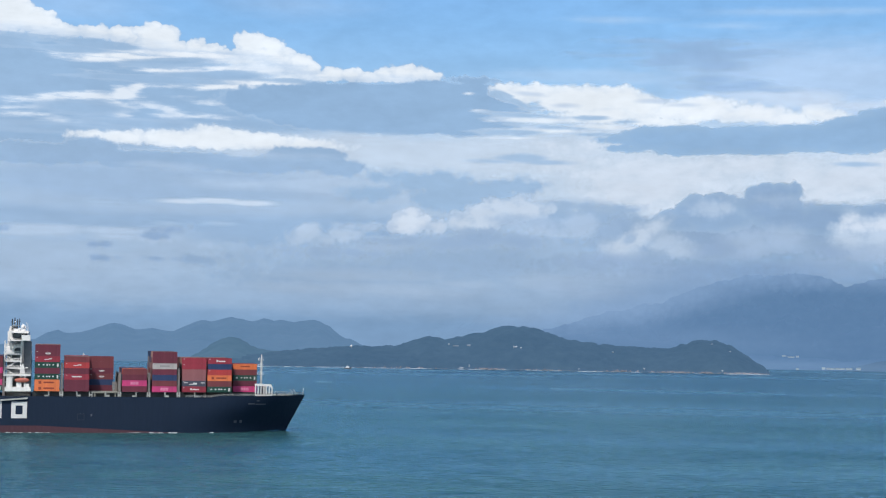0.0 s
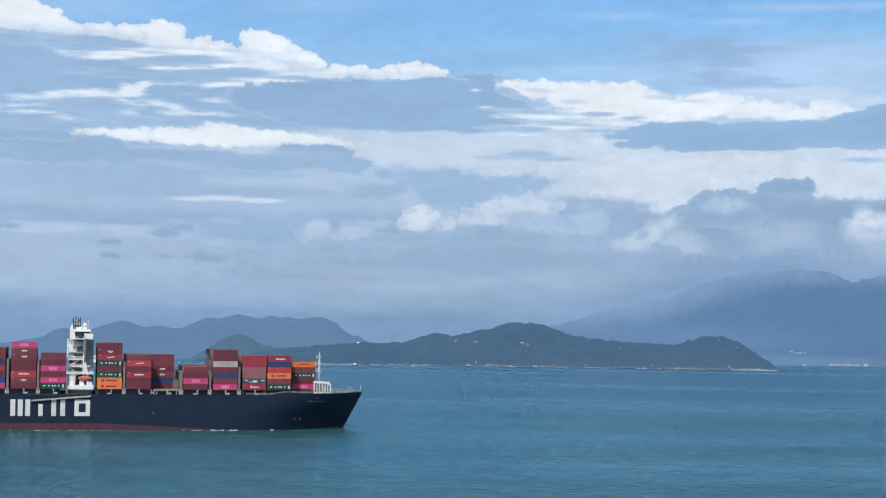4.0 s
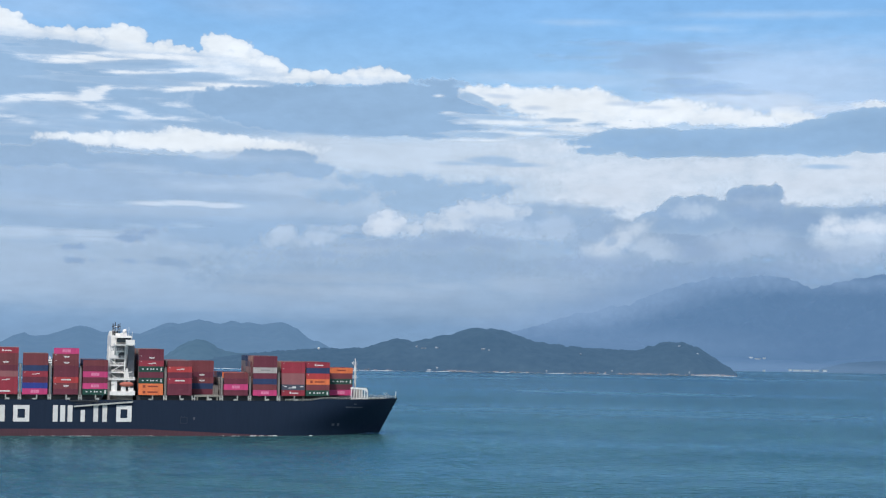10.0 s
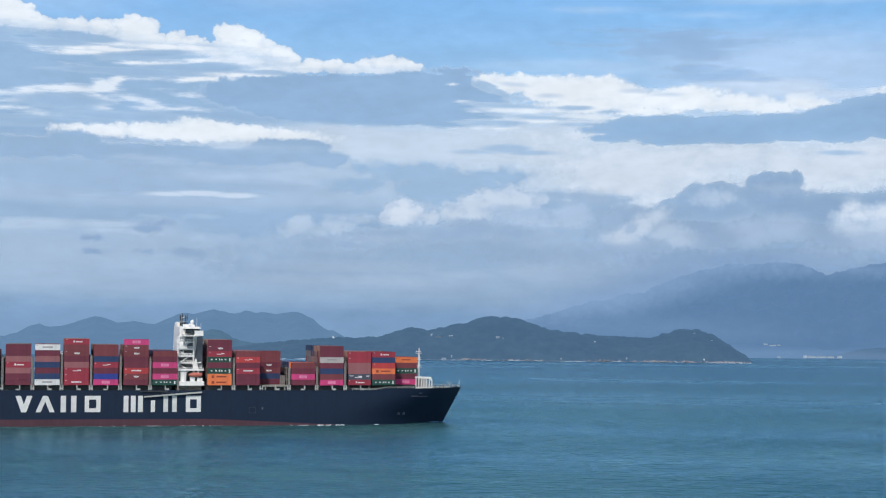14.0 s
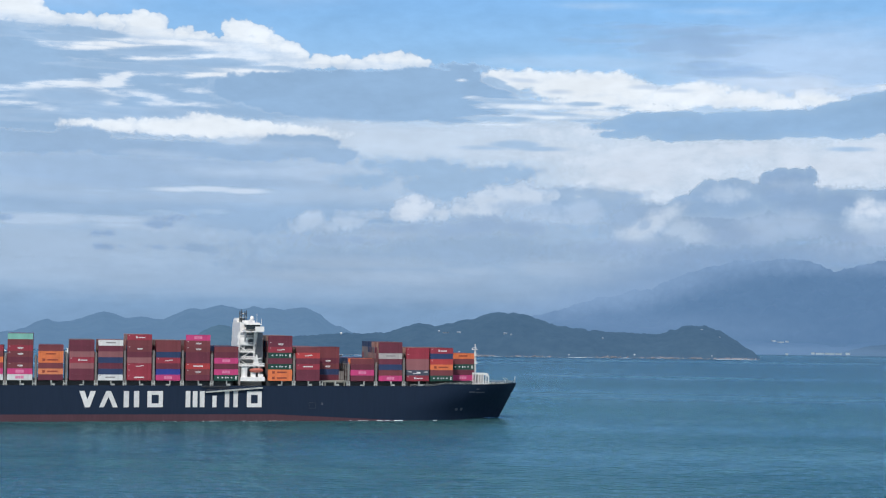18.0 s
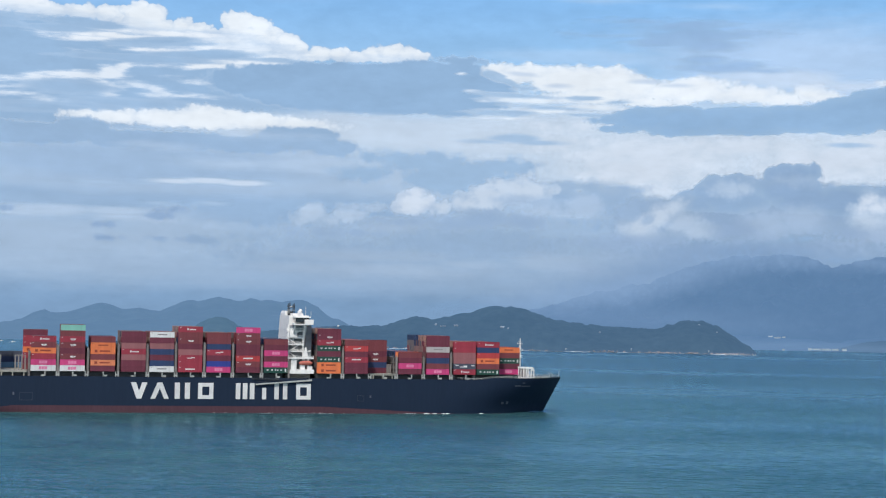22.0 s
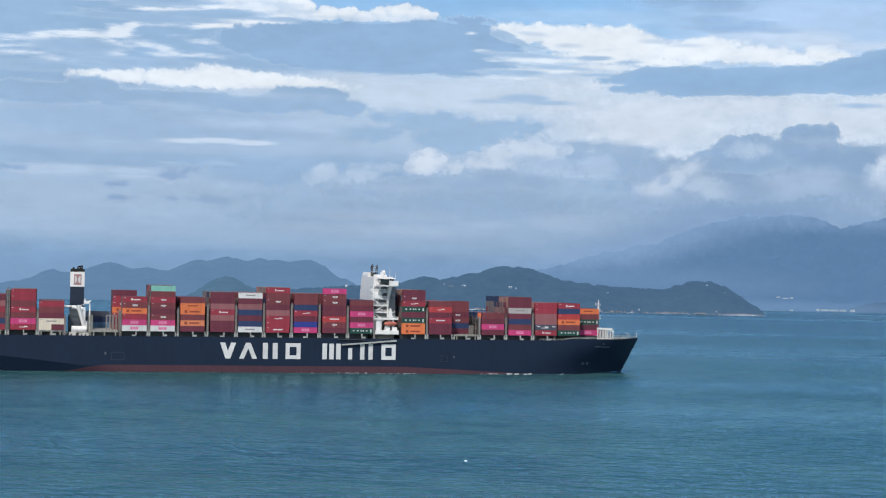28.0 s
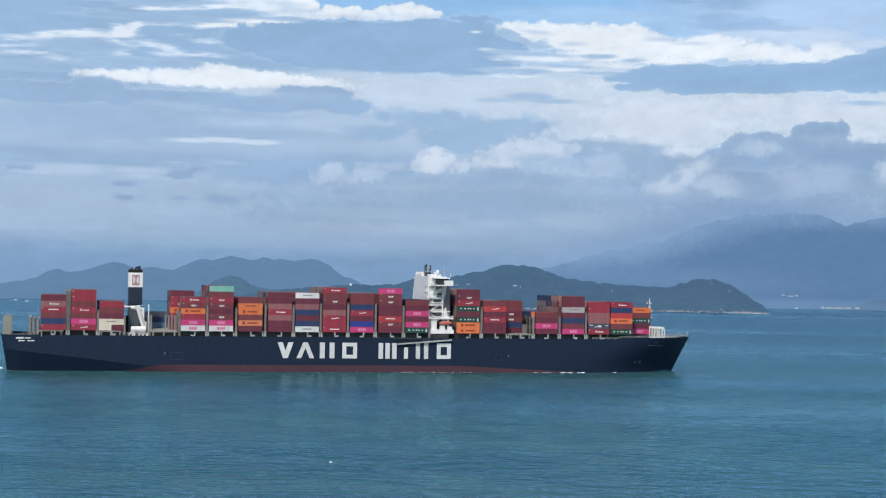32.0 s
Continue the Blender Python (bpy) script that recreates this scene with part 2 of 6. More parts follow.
def prism(bm, outline, y0, y1):
    """A plate with this outline in x and z, between y0 and y1."""
    a = [bm.verts.new((x, y0, z)) for x, z in outline]
    b = [bm.verts.new((x, y1, z)) for x, z in outline]
    bm.faces.new(a)
    bm.faces.new(b[::-1])
    for i in range(len(a)):
        j = (i + 1) % len(a)
        bm.faces.new((a[j], a[i], b[i], b[j]))


def fresh():
    return bmesh.new()


def smooth(t):
    t = min(1.0, max(0.0, t))
    return t * t * (3 - 2 * t)


# ---- sea ----
bm = fresh()
rings = [0.0, 150, 300, 450, 600, 800, 1000, 1300, 1700, 2200, 3000, 4000, 6000, 12000]
grid = []
for r in rings:
    grid.append([bm.verts.new((r * math.cos(k * math.pi / 24), r * math.sin(k * math.pi / 24), 0)) for k in range(48)] if r else [bm.verts.new((0, 0, 0))])
for k in range(48):
    bm.faces.new((grid[0][0], grid[1][k], grid[1][(k + 1) % 48]))
    for i in range(1, len(rings) - 1):
        bm.faces.new((grid[i][k], grid[i + 1][k], grid[i + 1][(k + 1) % 48], grid[i][(k + 1) % 48]))
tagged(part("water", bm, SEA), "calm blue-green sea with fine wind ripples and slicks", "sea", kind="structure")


# ---- sky ----
def sheet(name, az0, az1, el0, el1, radius, material, na=60, ne=24):
    """A piece of the sky's dome; its texture coordinates are degrees across and upwards."""
    bm = fresh()
    uv = bm.loops.layers.uv.new("degrees")
    rows = []
    for j in range(ne + 1):
        e = radians(el0 + (el1 - el0) * j / ne)
        rows.append([])
        for i in range(na + 1):
            a = radians(az0 + (az1 - az0) * i / na)
            rows[-1].append(bm.verts.new((radius * math.sin(a) * math.cos(e), radius * math.cos(a) * math.cos(e), radius * math.sin(e))))
    for j in range(ne):
        for i in range(na):
            f = bm.faces.new((rows[j][i], rows[j][i + 1], rows[j + 1][i + 1], rows[j + 1][i]))
            for loop, (ii, jj) in zip(f.loops, ((i, j), (i + 1, j), (i + 1, j + 1), (i, j + 1))):
                loop[uv].uv = (az0 + (az1 - az0) * ii / na, el0 + (el1 - el0) * jj / ne)
    ob = part(name, bm, material)
    ob.location = EYE
    ob.visible_shadow = False
    return ob


def srgb(r, g, b):
    return tuple(((c / 255 + 0.055) / 1.055) ** 2.4 if c > 10 else c / 255 / 12.92 for c in (r * 0.988, g, min(255, b * 1.01)))


class CloudPaint:
    """A sky material: a clear gradient or nothing, and banks of cloud laid over it one after the other."""

    def __init__(self, name):
        self.mat = bpy.data.materials.new(name)
        self.mat.use_nodes = True
        self.n, self.l = self.mat.node_tree.nodes, self.mat.node_tree.links
        self.n.remove(self.n["Principled BSDF"])
        self.co = self.node("ShaderNodeUVMap")
        self.co.uv_map = "degrees"
        self.uv = self.co.outputs[0]
        self.puff = self.warp(self.uv, (0.9, 1.0, 1), 1.7, (0.09, 0.06, 0), 4, 0.55)
        self.wisp = self.warp(self.uv, (0.25, 1.0, 1), 1.4, (0.34, 0.05, 0), 6, 0.6)
        self.lump = self.billows(2.6, 6.5)
        self.fray = self.grain((0.28, 1.6, 1), 2.2, 9, 0.62)
        self.inner = self.grain((0.6, 1.2, 1), 2.2, 7, 0.58)
        self.mottle = self.grain((0.3, 1.0, 1), 0.9, 6, 0.55)
        self.colour, self.alpha = None, None

    def node(self, kind, **values):
        made = self.n.new(kind)
        for key, value in values.items():
            made.inputs[key].default_value = value
        return made

    def maths(self, operation, a, b, c=None):
        m = self.n.new("ShaderNodeMath")
        m.operation = operation
        for slot, value in zip(m.inputs, (a, b, c)):
            if isinstance(value, (int, float)):
                slot.default_value = value
            elif value is not None:
                self.l.new(value, slot)
        return m.outputs[0]

    def between(self, value, lo, hi, out0=0.0, out1=1.0, soft=True):
        mr = self.n.new("ShaderNodeMapRange")
        mr.interpolation_type = "SMOOTHSTEP" if soft else "LINEAR"
        for key, v in (("From Min", lo), ("From Max", hi), ("To Min", out0), ("To Max", out1)):
            mr.inputs[key].default_value = v
        self.l.new(value, mr.inputs["Value"])
        return mr.outputs[0]

    def grain(self, stretch, scale, detail, rough):
        mp = self.n.new("ShaderNodeVectorMath")
        mp.operation = "MULTIPLY"
        mp.inputs[1].default_value = stretch
        self.l.new(self.uv, mp.inputs[0])
        t = self.node("ShaderNodeTexNoise", Scale=scale, Detail=detail, Roughness=rough)
        self.l.new(mp.outputs[0], t.inputs["Vector"])
        return t.outputs["Fac"]

    def warp(self, source, stretch, scale, amount, detail, rough):
        mp = self.n.new("ShaderNodeVectorMath")
        mp.operation = "MULTIPLY"
        mp.inputs[1].default_value = stretch
        self.l.new(source, mp.inputs[0])
        t = self.node("ShaderNodeTexNoise", Scale=scale, Detail=detail, Roughness=rough)
        self.l.new(mp.outputs[0], t.inputs["Vector"])
        c = self.n.new("ShaderNodeVectorMath")
        c.operation = "SUBTRACT"
        c.inputs[1].default_value = (0.5, 0.5, 0.5)
        self.l.new(t.outputs["Color"], c.inputs[0])
        m = self.n.new("ShaderNodeVectorMath")
        m.operation = "MULTIPLY_ADD"
        m.inputs[1].default_value = amount
        self.l.new(c.outputs[0], m.inputs[0])
        self.l.new(source, m.inputs[2])
        return m.outputs[0]

    def gradient(self, stops):
        """Clear sky: colours (sRGB) by degrees of height, from low to high."""
        sep = self.n.new("ShaderNodeSeparateXYZ")
        self.l.new(self.wisp, sep.inputs[0])
        lo, hi = stops[0][0], stops[-1][0]
        ramp = self.n.new("ShaderNodeValToRGB")
        while len(ramp.color_ramp.elements) < len(stops):
            ramp.color_ramp.elements.new(0.5)
        for e, (h, rgb) in zip(ramp.color_ramp.elements, stops):
            e.position = (h - lo) / (hi - lo)
            e.color = (*srgb(*rgb), 1)
        self.l.new(self.between(sep.outputs["Y"], lo, hi, soft=False), ramp.inputs[0])
        self.colour = ramp.outputs[0]

    def billows(self, coarse, fine):
        """Rounded lumps of two sizes, like the heads of cumulus."""
        total = None
        for scale, share in ((coarse, 0.62), (fine, 0.38)):
            v = self.node("ShaderNodeTexVoronoi", Scale=scale)
            v.feature = "SMOOTH_F1"
            v.inputs["Smoothness"].default_value = 0.35
            self.l.new(self.puff, v.inputs["Vector"])
            one = self.maths("MULTIPLY", self.maths("SUBTRACT", 0.95, v.outputs["Distance"]), share)
            total = one if total is None else self.maths("ADD", total, one)
        return total

    def bank(self, puffs, rgb, under=None, soft=0.05, alpha=1.0, rough=0.08, wispy=False, depth=0.3):
        """Puffs (azimuth, height, half width, half height in degrees, tilt) that make one cloud. soft, rough: how soft and how
        torn its edge is, in degrees; under: the colour of its thinner parts, up to depth degrees inside the edge."""
        field = None
        for az, el, w, h, tilt in puffs:
            mp = self.n.new("ShaderNodeMapping")
            mp.vector_type = "TEXTURE"
            mp.inputs["Location"].default_value = (az, el, 0)
            mp.inputs["Rotation"].default_value = (0, 0, radians(tilt))
            mp.inputs["Scale"].default_value = (w, h, 1)
            self.l.new(self.wisp if wispy else self.puff, mp.inputs["Vector"])
            ln = self.n.new("ShaderNodeVectorMath")
            ln.operation = "LENGTH"
            self.l.new(mp.outputs[0], ln.inputs[0])
            f = self.maths("MULTIPLY", self.maths("SUBTRACT", 1.0, ln.outputs["Value"]), min(w, h))
            field = f if field is None else self.maths("MAXIMUM", field, f)
        tear = self.maths("SUBTRACT", self.fray if wispy else self.lump, 0.5)
        density = self.maths("MULTIPLY_ADD", tear, rough * 2.2, field)
        fac = self.between(density, -soft, soft, 0.0, alpha)
        col = self.node("ShaderNodeRGB")
        col.outputs[0].default_value = (*srgb(*rgb), 1)
        col = col.outputs[0]
        if under:
            body = self.maths("MULTIPLY_ADD", self.maths("SUBTRACT", self.inner, 0.5), depth * 2.4, density)
            mix = self.n.new("ShaderNodeMix")
            mix.data_type = "RGBA"
            self.l.new(self.between(body, -0.3 * depth, depth), mix.inputs["Factor"])
            mix.inputs["A"].default_value = (*srgb(*under), 1)
            self.l.new(col, mix.inputs["B"])
            col = mix.outputs["Result"]
        if self.colour is None:
            self.colour, self.alpha = col, fac
            return
        mix = self.n.new("ShaderNodeMix")
        mix.data_type = "RGBA"
        self.l.new(fac, mix.inputs["Factor"])
        self.l.new(self.colour, mix.inputs["A"])
        self.l.new(col, mix.inputs["B"])
        self.colour = mix.outputs["Result"]
        if self.alpha is not None:
            self.alpha = self.maths("MULTIPLY_ADD", self.maths("SUBTRACT", 1.0, self.alpha), fac, self.alpha)

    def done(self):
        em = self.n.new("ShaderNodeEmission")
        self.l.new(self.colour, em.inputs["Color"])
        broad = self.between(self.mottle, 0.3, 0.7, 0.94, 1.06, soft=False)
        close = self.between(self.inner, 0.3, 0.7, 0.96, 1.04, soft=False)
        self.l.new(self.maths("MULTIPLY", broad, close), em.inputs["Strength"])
        out = self.n["Material Output"]
        if self.alpha is None:
            self.l.new(em.outputs[0], out.inputs["Surface"])
        else:
            tr = self.n.new("ShaderNodeBsdfTransparent")
            mx = self.n.new("ShaderNodeMixShader")
            self.l.new(self.alpha, mx.inputs[0])
            self.l.new(tr.outputs[0], mx.inputs[1])
            self.l.new(em.outputs[0], mx.inputs[2])
            self.l.new(mx.outputs[0], out.inputs["Surface"])
        return self.mat


high = CloudPaint("sky_and_veils")
high.gradient(((-1.5, (124, 155, 190)), (0.7, (131, 162, 196)), (2.2, (143, 172, 204)), (4.0, (149, 178, 210)), (6.0, (158, 189, 221)), (8.2, (156, 196, 233)), (10.5, (139, 188, 236)), (16.0, (106, 162, 227))))
high.bank(((-3.52, 5.68, 12.21, 1.72, -0.6), (-14.03, 6.18, 8.40, 0.86, -0.6),), (206, 220, 236), soft=1.050, alpha=0.8, rough=0.420, wispy=True)
high.bank(((2.43, 8.61, 4.96, 1.15, -0.6), (5.67, 7.61, 3.82, 1.15, -0.6),), (190, 212, 241), soft=0.859, alpha=0.7, rough=0.382, wispy=True)
high.bank(((-24.15, 7.02, 8.40, 1.34, -0.6), (-22.26, 4.29, 9.54, 1.43, -0.6),), (156, 183, 214), soft=0.763, alpha=0.85, rough=0.305, wispy=True)
high.bank(((-23.68, 2.21, 7.25, 1.15, -0.6),), (165, 188, 214), soft=0.763, alpha=0.7, rough=0.305, wispy=True)
high.bank(((-15.25, 11.05, 1.72, 0.34, -0.6), (-22.58, 10.68, 2.29, 0.48, -0.6),), (164, 196, 232), soft=0.477, alpha=0.6, rough=0.229, wispy=True)
high.bank(((-4.30, 10.67, 0.95, 0.08, -0.6), (-0.34, 10.44, 0.95, 0.08, -0.6), (2.06, 10.86, 2.48, 0.10, -0.6), (-5.43, 8.80, 3.05, 0.23, -0.6),), (178, 208, 240), soft=0.134, alpha=0.55, rough=0.115, wispy=True)
high.bank(((-6.71, 0.64, 6.30, 0.88, -0.6), (-1.63, 0.78, 5.73, 1.15, -0.6),), (121, 152, 186), soft=0.9, alpha=0.7, rough=0.2, wispy=True)
tagged(sheet("backdrop_sky", -62, 48, -3, 40, 4970, high.done(), 90, 40), "clear blue summer sky with thin pale veils", "sky", kind="structure")

high = CloudPaint("high_cloud_chain")
high.bank(((-22.89, 7.90, 8.02, 1.76, -0.6), (-25.63, 8.75, 4.58, 1.05, -0.6), (-16.34, 7.55, 5.73, 0.86, -0.6),), (153, 183, 215), soft=0.229, alpha=0.92, rough=0.153)
high.bank(((-26.10, 9.81, 1.15, 0.57, -0.6), (-25.12, 10.09, 1.15, 0.52, -0.6), (-24.49, 10.34, 0.80, 0.61, -0.6), (-23.76, 10.09, 0.76, 0.46, -0.6), (-24.27, 10.72, 0.46, 0.29, -0.6), (-23.12, 9.86, 0.80, 0.27, -0.6), (-22.56, 9.83, 0.84, 0.25, -0.6), (-21.73, 9.80, 0.92, 0.27, -0.6), (-20.99, 9.79, 0.65, 0.31, -0.6), (-20.48, 9.65, 0.53, 0.32, -0.6), (-23.48, 9.70, 1.15, 0.13, -0.6),), (235, 241, 248), under=(210, 223, 239), soft=0.042, rough=0.115, depth=0.21)
high.bank(((-19.96, 9.91, 0.52, 0.42, -0.6), (-19.49, 9.76, 0.53, 0.48, -0.6), (-20.34, 9.91, 0.27, 0.23, -0.6), (-19.77, 9.53, 0.88, 0.42, -0.6), (-19.24, 9.47, 0.50, 0.34, -0.6), (-18.53, 9.46, 0.38, 0.29, -0.6), (-18.11, 9.36, 0.57, 0.29, -0.6), (-17.66, 9.28, 0.53, 0.21, -0.6), (-17.89, 9.44, 0.38, 0.21, -0.6), (-18.38, 9.65, 0.27, 0.15, -0.6), (-17.98, 9.51, 0.31, 0.15, -0.6), (-18.92, 9.30, 1.15, 0.17, -0.6),), (235, 241, 248), under=(210, 223, 239), soft=0.042, rough=0.115, depth=0.21)
high.bank(((-16.75, 9.66, 0.50, 0.40, -0.6), (-17.04, 9.84, 0.23, 0.19, -0.6), (-16.41, 9.71, 0.57, 0.34, -0.6), (-15.89, 9.57, 0.53, 0.36, -0.6), (-16.01, 9.76, 0.34, 0.17, -0.6), (-15.49, 9.40, 0.42, 0.27, -0.6), (-15.03, 9.14, 0.57, 0.34, -0.6), (-14.55, 8.97, 0.38, 0.25, -0.6), (-15.98, 9.27, 1.18, 0.38, -0.6), (-16.59, 9.33, 0.76, 0.34, -0.6), (-15.21, 8.84, 1.15, 0.29, -0.6),), (235, 241, 248), under=(210, 223, 239), soft=0.042, rough=0.115, depth=0.21)
high.bank(((-13.87, 8.73, 0.57, 0.27, -0.6), (-13.30, 8.75, 0.53, 0.25, -0.6), (-14.26, 8.67, 0.65, 0.21, -0.6), (-12.63, 8.68, 0.73, 0.21, -0.6), (-12.15, 8.84, 0.48, 0.23, -0.6), (-11.48, 8.87, 0.67, 0.27, -0.6), (-11.00, 8.82, 0.53, 0.25, -0.6), (-10.51, 8.78, 0.42, 0.21, -0.6), (-11.86, 8.65, 1.15, 0.15, -0.6), (-11.42, 9.02, 0.38, 0.15, -0.6),), (235, 241, 248), under=(210, 223, 239), soft=0.042, rough=0.095, depth=0.17)
high.bank(((-24.39, 9.80, 2.29, 0.15, -3.6), (-21.82, 9.65, 1.72, 0.13, -3.6), (-19.77, 9.30, 1.53, 0.17, -0.6), (-18.07, 9.21, 0.95, 0.11, -0.6), (-15.98, 8.93, 1.53, 0.23, -8.6), (-13.30, 8.58, 1.34, 0.10, -0.6), (-11.19, 8.63, 1.15, 0.10, -0.6),), (186, 207, 232), soft=0.17, alpha=0.55, rough=0.19, wispy=True)
tagged(sheet("backdrop_high_cloud", -45, 8, 2, 14, 4958, high.done(), 60, 16), "chain of bright white cloud heads", "cloud", kind="structure")

high = CloudPaint("high_cloud_layers")
high.bank(((-16.55, 8.81, 1.53, 0.31, -0.6), (-15.59, 8.60, 1.15, 0.17, -0.6), (-17.12, 9.09, 1.15, 0.23, -0.6),), (226, 235, 246), under=(190, 210, 234), soft=0.153, alpha=0.9, rough=0.267, wispy=True, depth=0.23)
high.bank(((-20.70, 9.10, 2.39, 0.13, -0.6), (-21.81, 8.98, 1.15, 0.10, -0.6), (-19.20, 9.23, 1.91, 0.13, -0.6), (-19.38, 8.68, 1.81, 0.08, 1.4), (-17.87, 8.84, 1.43, 0.08, 1.4), (-17.67, 8.21, 1.72, 0.10, 1.9), (-16.35, 8.38, 1.34, 0.10, 0.4),), (236, 242, 250), under=(205, 220, 239), soft=0.07, alpha=1, rough=0.19, wispy=True, depth=0.11)
high.bank(((-23.34, 7.59, 1.43, 0.10, 4.4), (-21.87, 7.75, 1.11, 0.17, 3.4), (-20.89, 7.86, 0.50, 0.23, 9.4), (-21.07, 7.56, 0.69, 0.13, -10.6), (-20.53, 8.03, 0.38, 0.17, 19.4),), (236, 242, 250), under=(198, 215, 236), soft=0.085, alpha=0.9, rough=0.26, wispy=True, depth=0.15)
high.bank(((-19.92, 7.49, 0.69, 0.11, -4.6), (-19.32, 7.32, 0.50, 0.15, -6.6), (-19.54, 7.18, 0.38, 0.08, -0.6), (-18.37, 7.18, 0.53, 0.06, -0.6), (-18.08, 7.69, 0.69, 0.10, -0.6), (-24.24, 7.27, 1.15, 0.06, 5.4), (-22.87, 6.90, 0.53, 0.08, -0.6), (-23.97, 7.10, 0.76, 0.08, -0.6), (-20.84, 7.18, 0.38, 0.13, -0.6),), (222, 232, 245), under=(190, 210, 234), soft=0.085, alpha=0.9, rough=0.26, wispy=True, depth=0.13)
high.bank(((-24.20, 9.59, 1.72, 0.11, -4.6), (-22.56, 9.56, 1.34, 0.10, -2.6), (-19.19, 8.88, 1.72, 0.10, 1.4), (-16.92, 8.64, 1.15, 0.11, 1.4), (-15.59, 8.49, 0.95, 0.06, -0.6),), (160, 189, 220), soft=0.05, alpha=0.85, rough=0.172, wispy=True)
high.bank(((-21.63, 9.45, 1.26, 0.15, -2.6), (-22.55, 9.25, 1.15, 0.13, -0.6), (-19.20, 9.01, 1.18, 0.11, 2.4), (-17.96, 8.56, 1.72, 0.13, 1.4), (-24.83, 9.41, 1.34, 0.15, -6.6), (-19.94, 8.38, 2.29, 0.13, -0.6),), (156, 186, 218), soft=0.045, alpha=0.9, rough=0.115, wispy=True)
high.bank(((-12.33, 7.61, 4.77, 0.88, -0.6), (-15.01, 7.75, 2.86, 0.65, -0.6), (-9.25, 7.64, 2.10, 0.95, -0.6), (-10.22, 8.16, 1.81, 0.46, -0.6), (-9.11, 8.59, 0.92, 0.15, -0.6), (-13.67, 8.17, 2.48, 0.31, -0.6),), (147, 179, 213), soft=0.057, alpha=0.97, rough=0.095, depth=0.50)
high.bank(((-22.14, 7.35, 1.43, 0.23, -0.6), (-23.23, 6.65, 2.48, 0.15, -0.6), (-19.91, 6.89, 2.29, 0.15, -0.6),), (153, 183, 215), soft=0.115, alpha=0.85, rough=0.134, wispy=True)
tagged(sheet("backdrop_high_cloud", -45, 8, 2, 14, 4955, high.done(), 60, 16), "grey cloud layers with torn white wisps", "cloud", kind="structure")

high = CloudPaint("high_cloud_band")
high.bank(((-12.16, 6.20, 5.15, 0.42, -0.6), (-9.10, 6.08, 4.96, 0.48, -0.6), (-6.23, 6.37, 4.39, 0.34, -0.6), (-13.32, 6.57, 2.29, 0.19, -0.6),), (200, 215, 233), soft=0.172, alpha=0.8, rough=0.153, wispy=True)
high.bank(((-21.80, 6.47, 0.88, 0.17, -0.6), (-20.69, 6.43, 1.37, 0.25, -0.6), (-19.20, 6.44, 1.60, 0.32, -0.6), (-17.65, 6.50, 1.53, 0.42, -0.6), (-17.85, 6.80, 0.65, 0.15, -0.6), (-16.29, 6.44, 1.53, 0.32, -0.6), (-14.75, 6.37, 1.53, 0.23, -0.6), (-19.76, 6.59, 1.34, 0.11, -0.6),), (234, 240, 247), under=(214, 225, 239), soft=0.057, rough=0.095, depth=0.19)
high.bank(((-21.87, 6.10, 0.88, 0.31, -0.6), (-23.62, 5.80, 2.67, 0.38, -0.6), (-20.12, 5.72, 2.48, 0.32, -0.6), (-17.87, 5.72, 2.10, 0.31, -0.6), (-15.12, 5.93, 1.15, 0.38, -0.6), (-14.36, 5.89, 1.05, 0.44, -0.6), (-13.59, 5.61, 1.05, 0.29, -0.6), (-16.35, 5.64, 1.72, 0.31, -0.6),), (152, 181, 213), soft=0.057, alpha=0.95, rough=0.095, depth=0.31)
high.bank(((-19.73, 4.92, 8.21, 0.80, -0.6),), (153, 181, 213), soft=0.420, alpha=0.85, rough=0.191, wispy=True)
high.bank(((-19.18, 5.52, 0.69, 0.08, -0.6), (-14.06, 5.00, 2.10, 0.27, -0.6), (-16.91, 4.98, 1.53, 0.15, -0.6), (-15.98, 5.99, 0.95, 0.08, -0.6),), (186, 206, 230), soft=0.172, alpha=0.7, rough=0.172, wispy=True)
high.bank(((-2.63, 5.46, 3.63, 0.92, -0.6), (-3.19, 5.02, 2.86, 0.88, -0.6), (0.17, 5.78, 5.15, 0.61, -0.6), (-5.65, 5.87, 2.10, 0.42, -0.6), (2.92, 5.27, 2.86, 0.92, -0.6), (-5.28, 6.40, 2.10, 0.34, -0.6), (-3.19, 4.40, 2.29, 0.42, -0.6), (5.61, 5.60, 3.82, 0.95, -0.6),), (213, 223, 237), under=(200, 215, 232), soft=0.305, alpha=0.95, rough=0.191, depth=0.76)
high.bank(((-11.77, 5.30, 1.22, 0.27, -0.6), (-10.24, 5.18, 2.10, 0.42, -0.6), (-9.27, 4.67, 2.29, 0.65, -0.6), (-7.75, 5.10, 1.34, 0.34, -0.6), (-12.34, 4.77, 1.15, 0.31, -0.6),), (157, 186, 217), soft=0.172, alpha=0.97, rough=0.153)
high.bank(((-7.37, 6.04, 0.84, 0.15, -0.6), (-6.61, 5.91, 0.86, 0.08, -0.6), (3.65, 5.85, 0.57, 0.08, -0.6), (-8.33, 5.92, 0.76, 0.06, -0.6),), (163, 192, 223), soft=0.057, alpha=0.85, rough=0.076, wispy=True)
high_pale = tagged(sheet("backdrop_high_cloud", -45, 24, 2, 14, 4948, high.done(), 80, 16), "pale and grey cloud layers", "cloud", kind="structure")

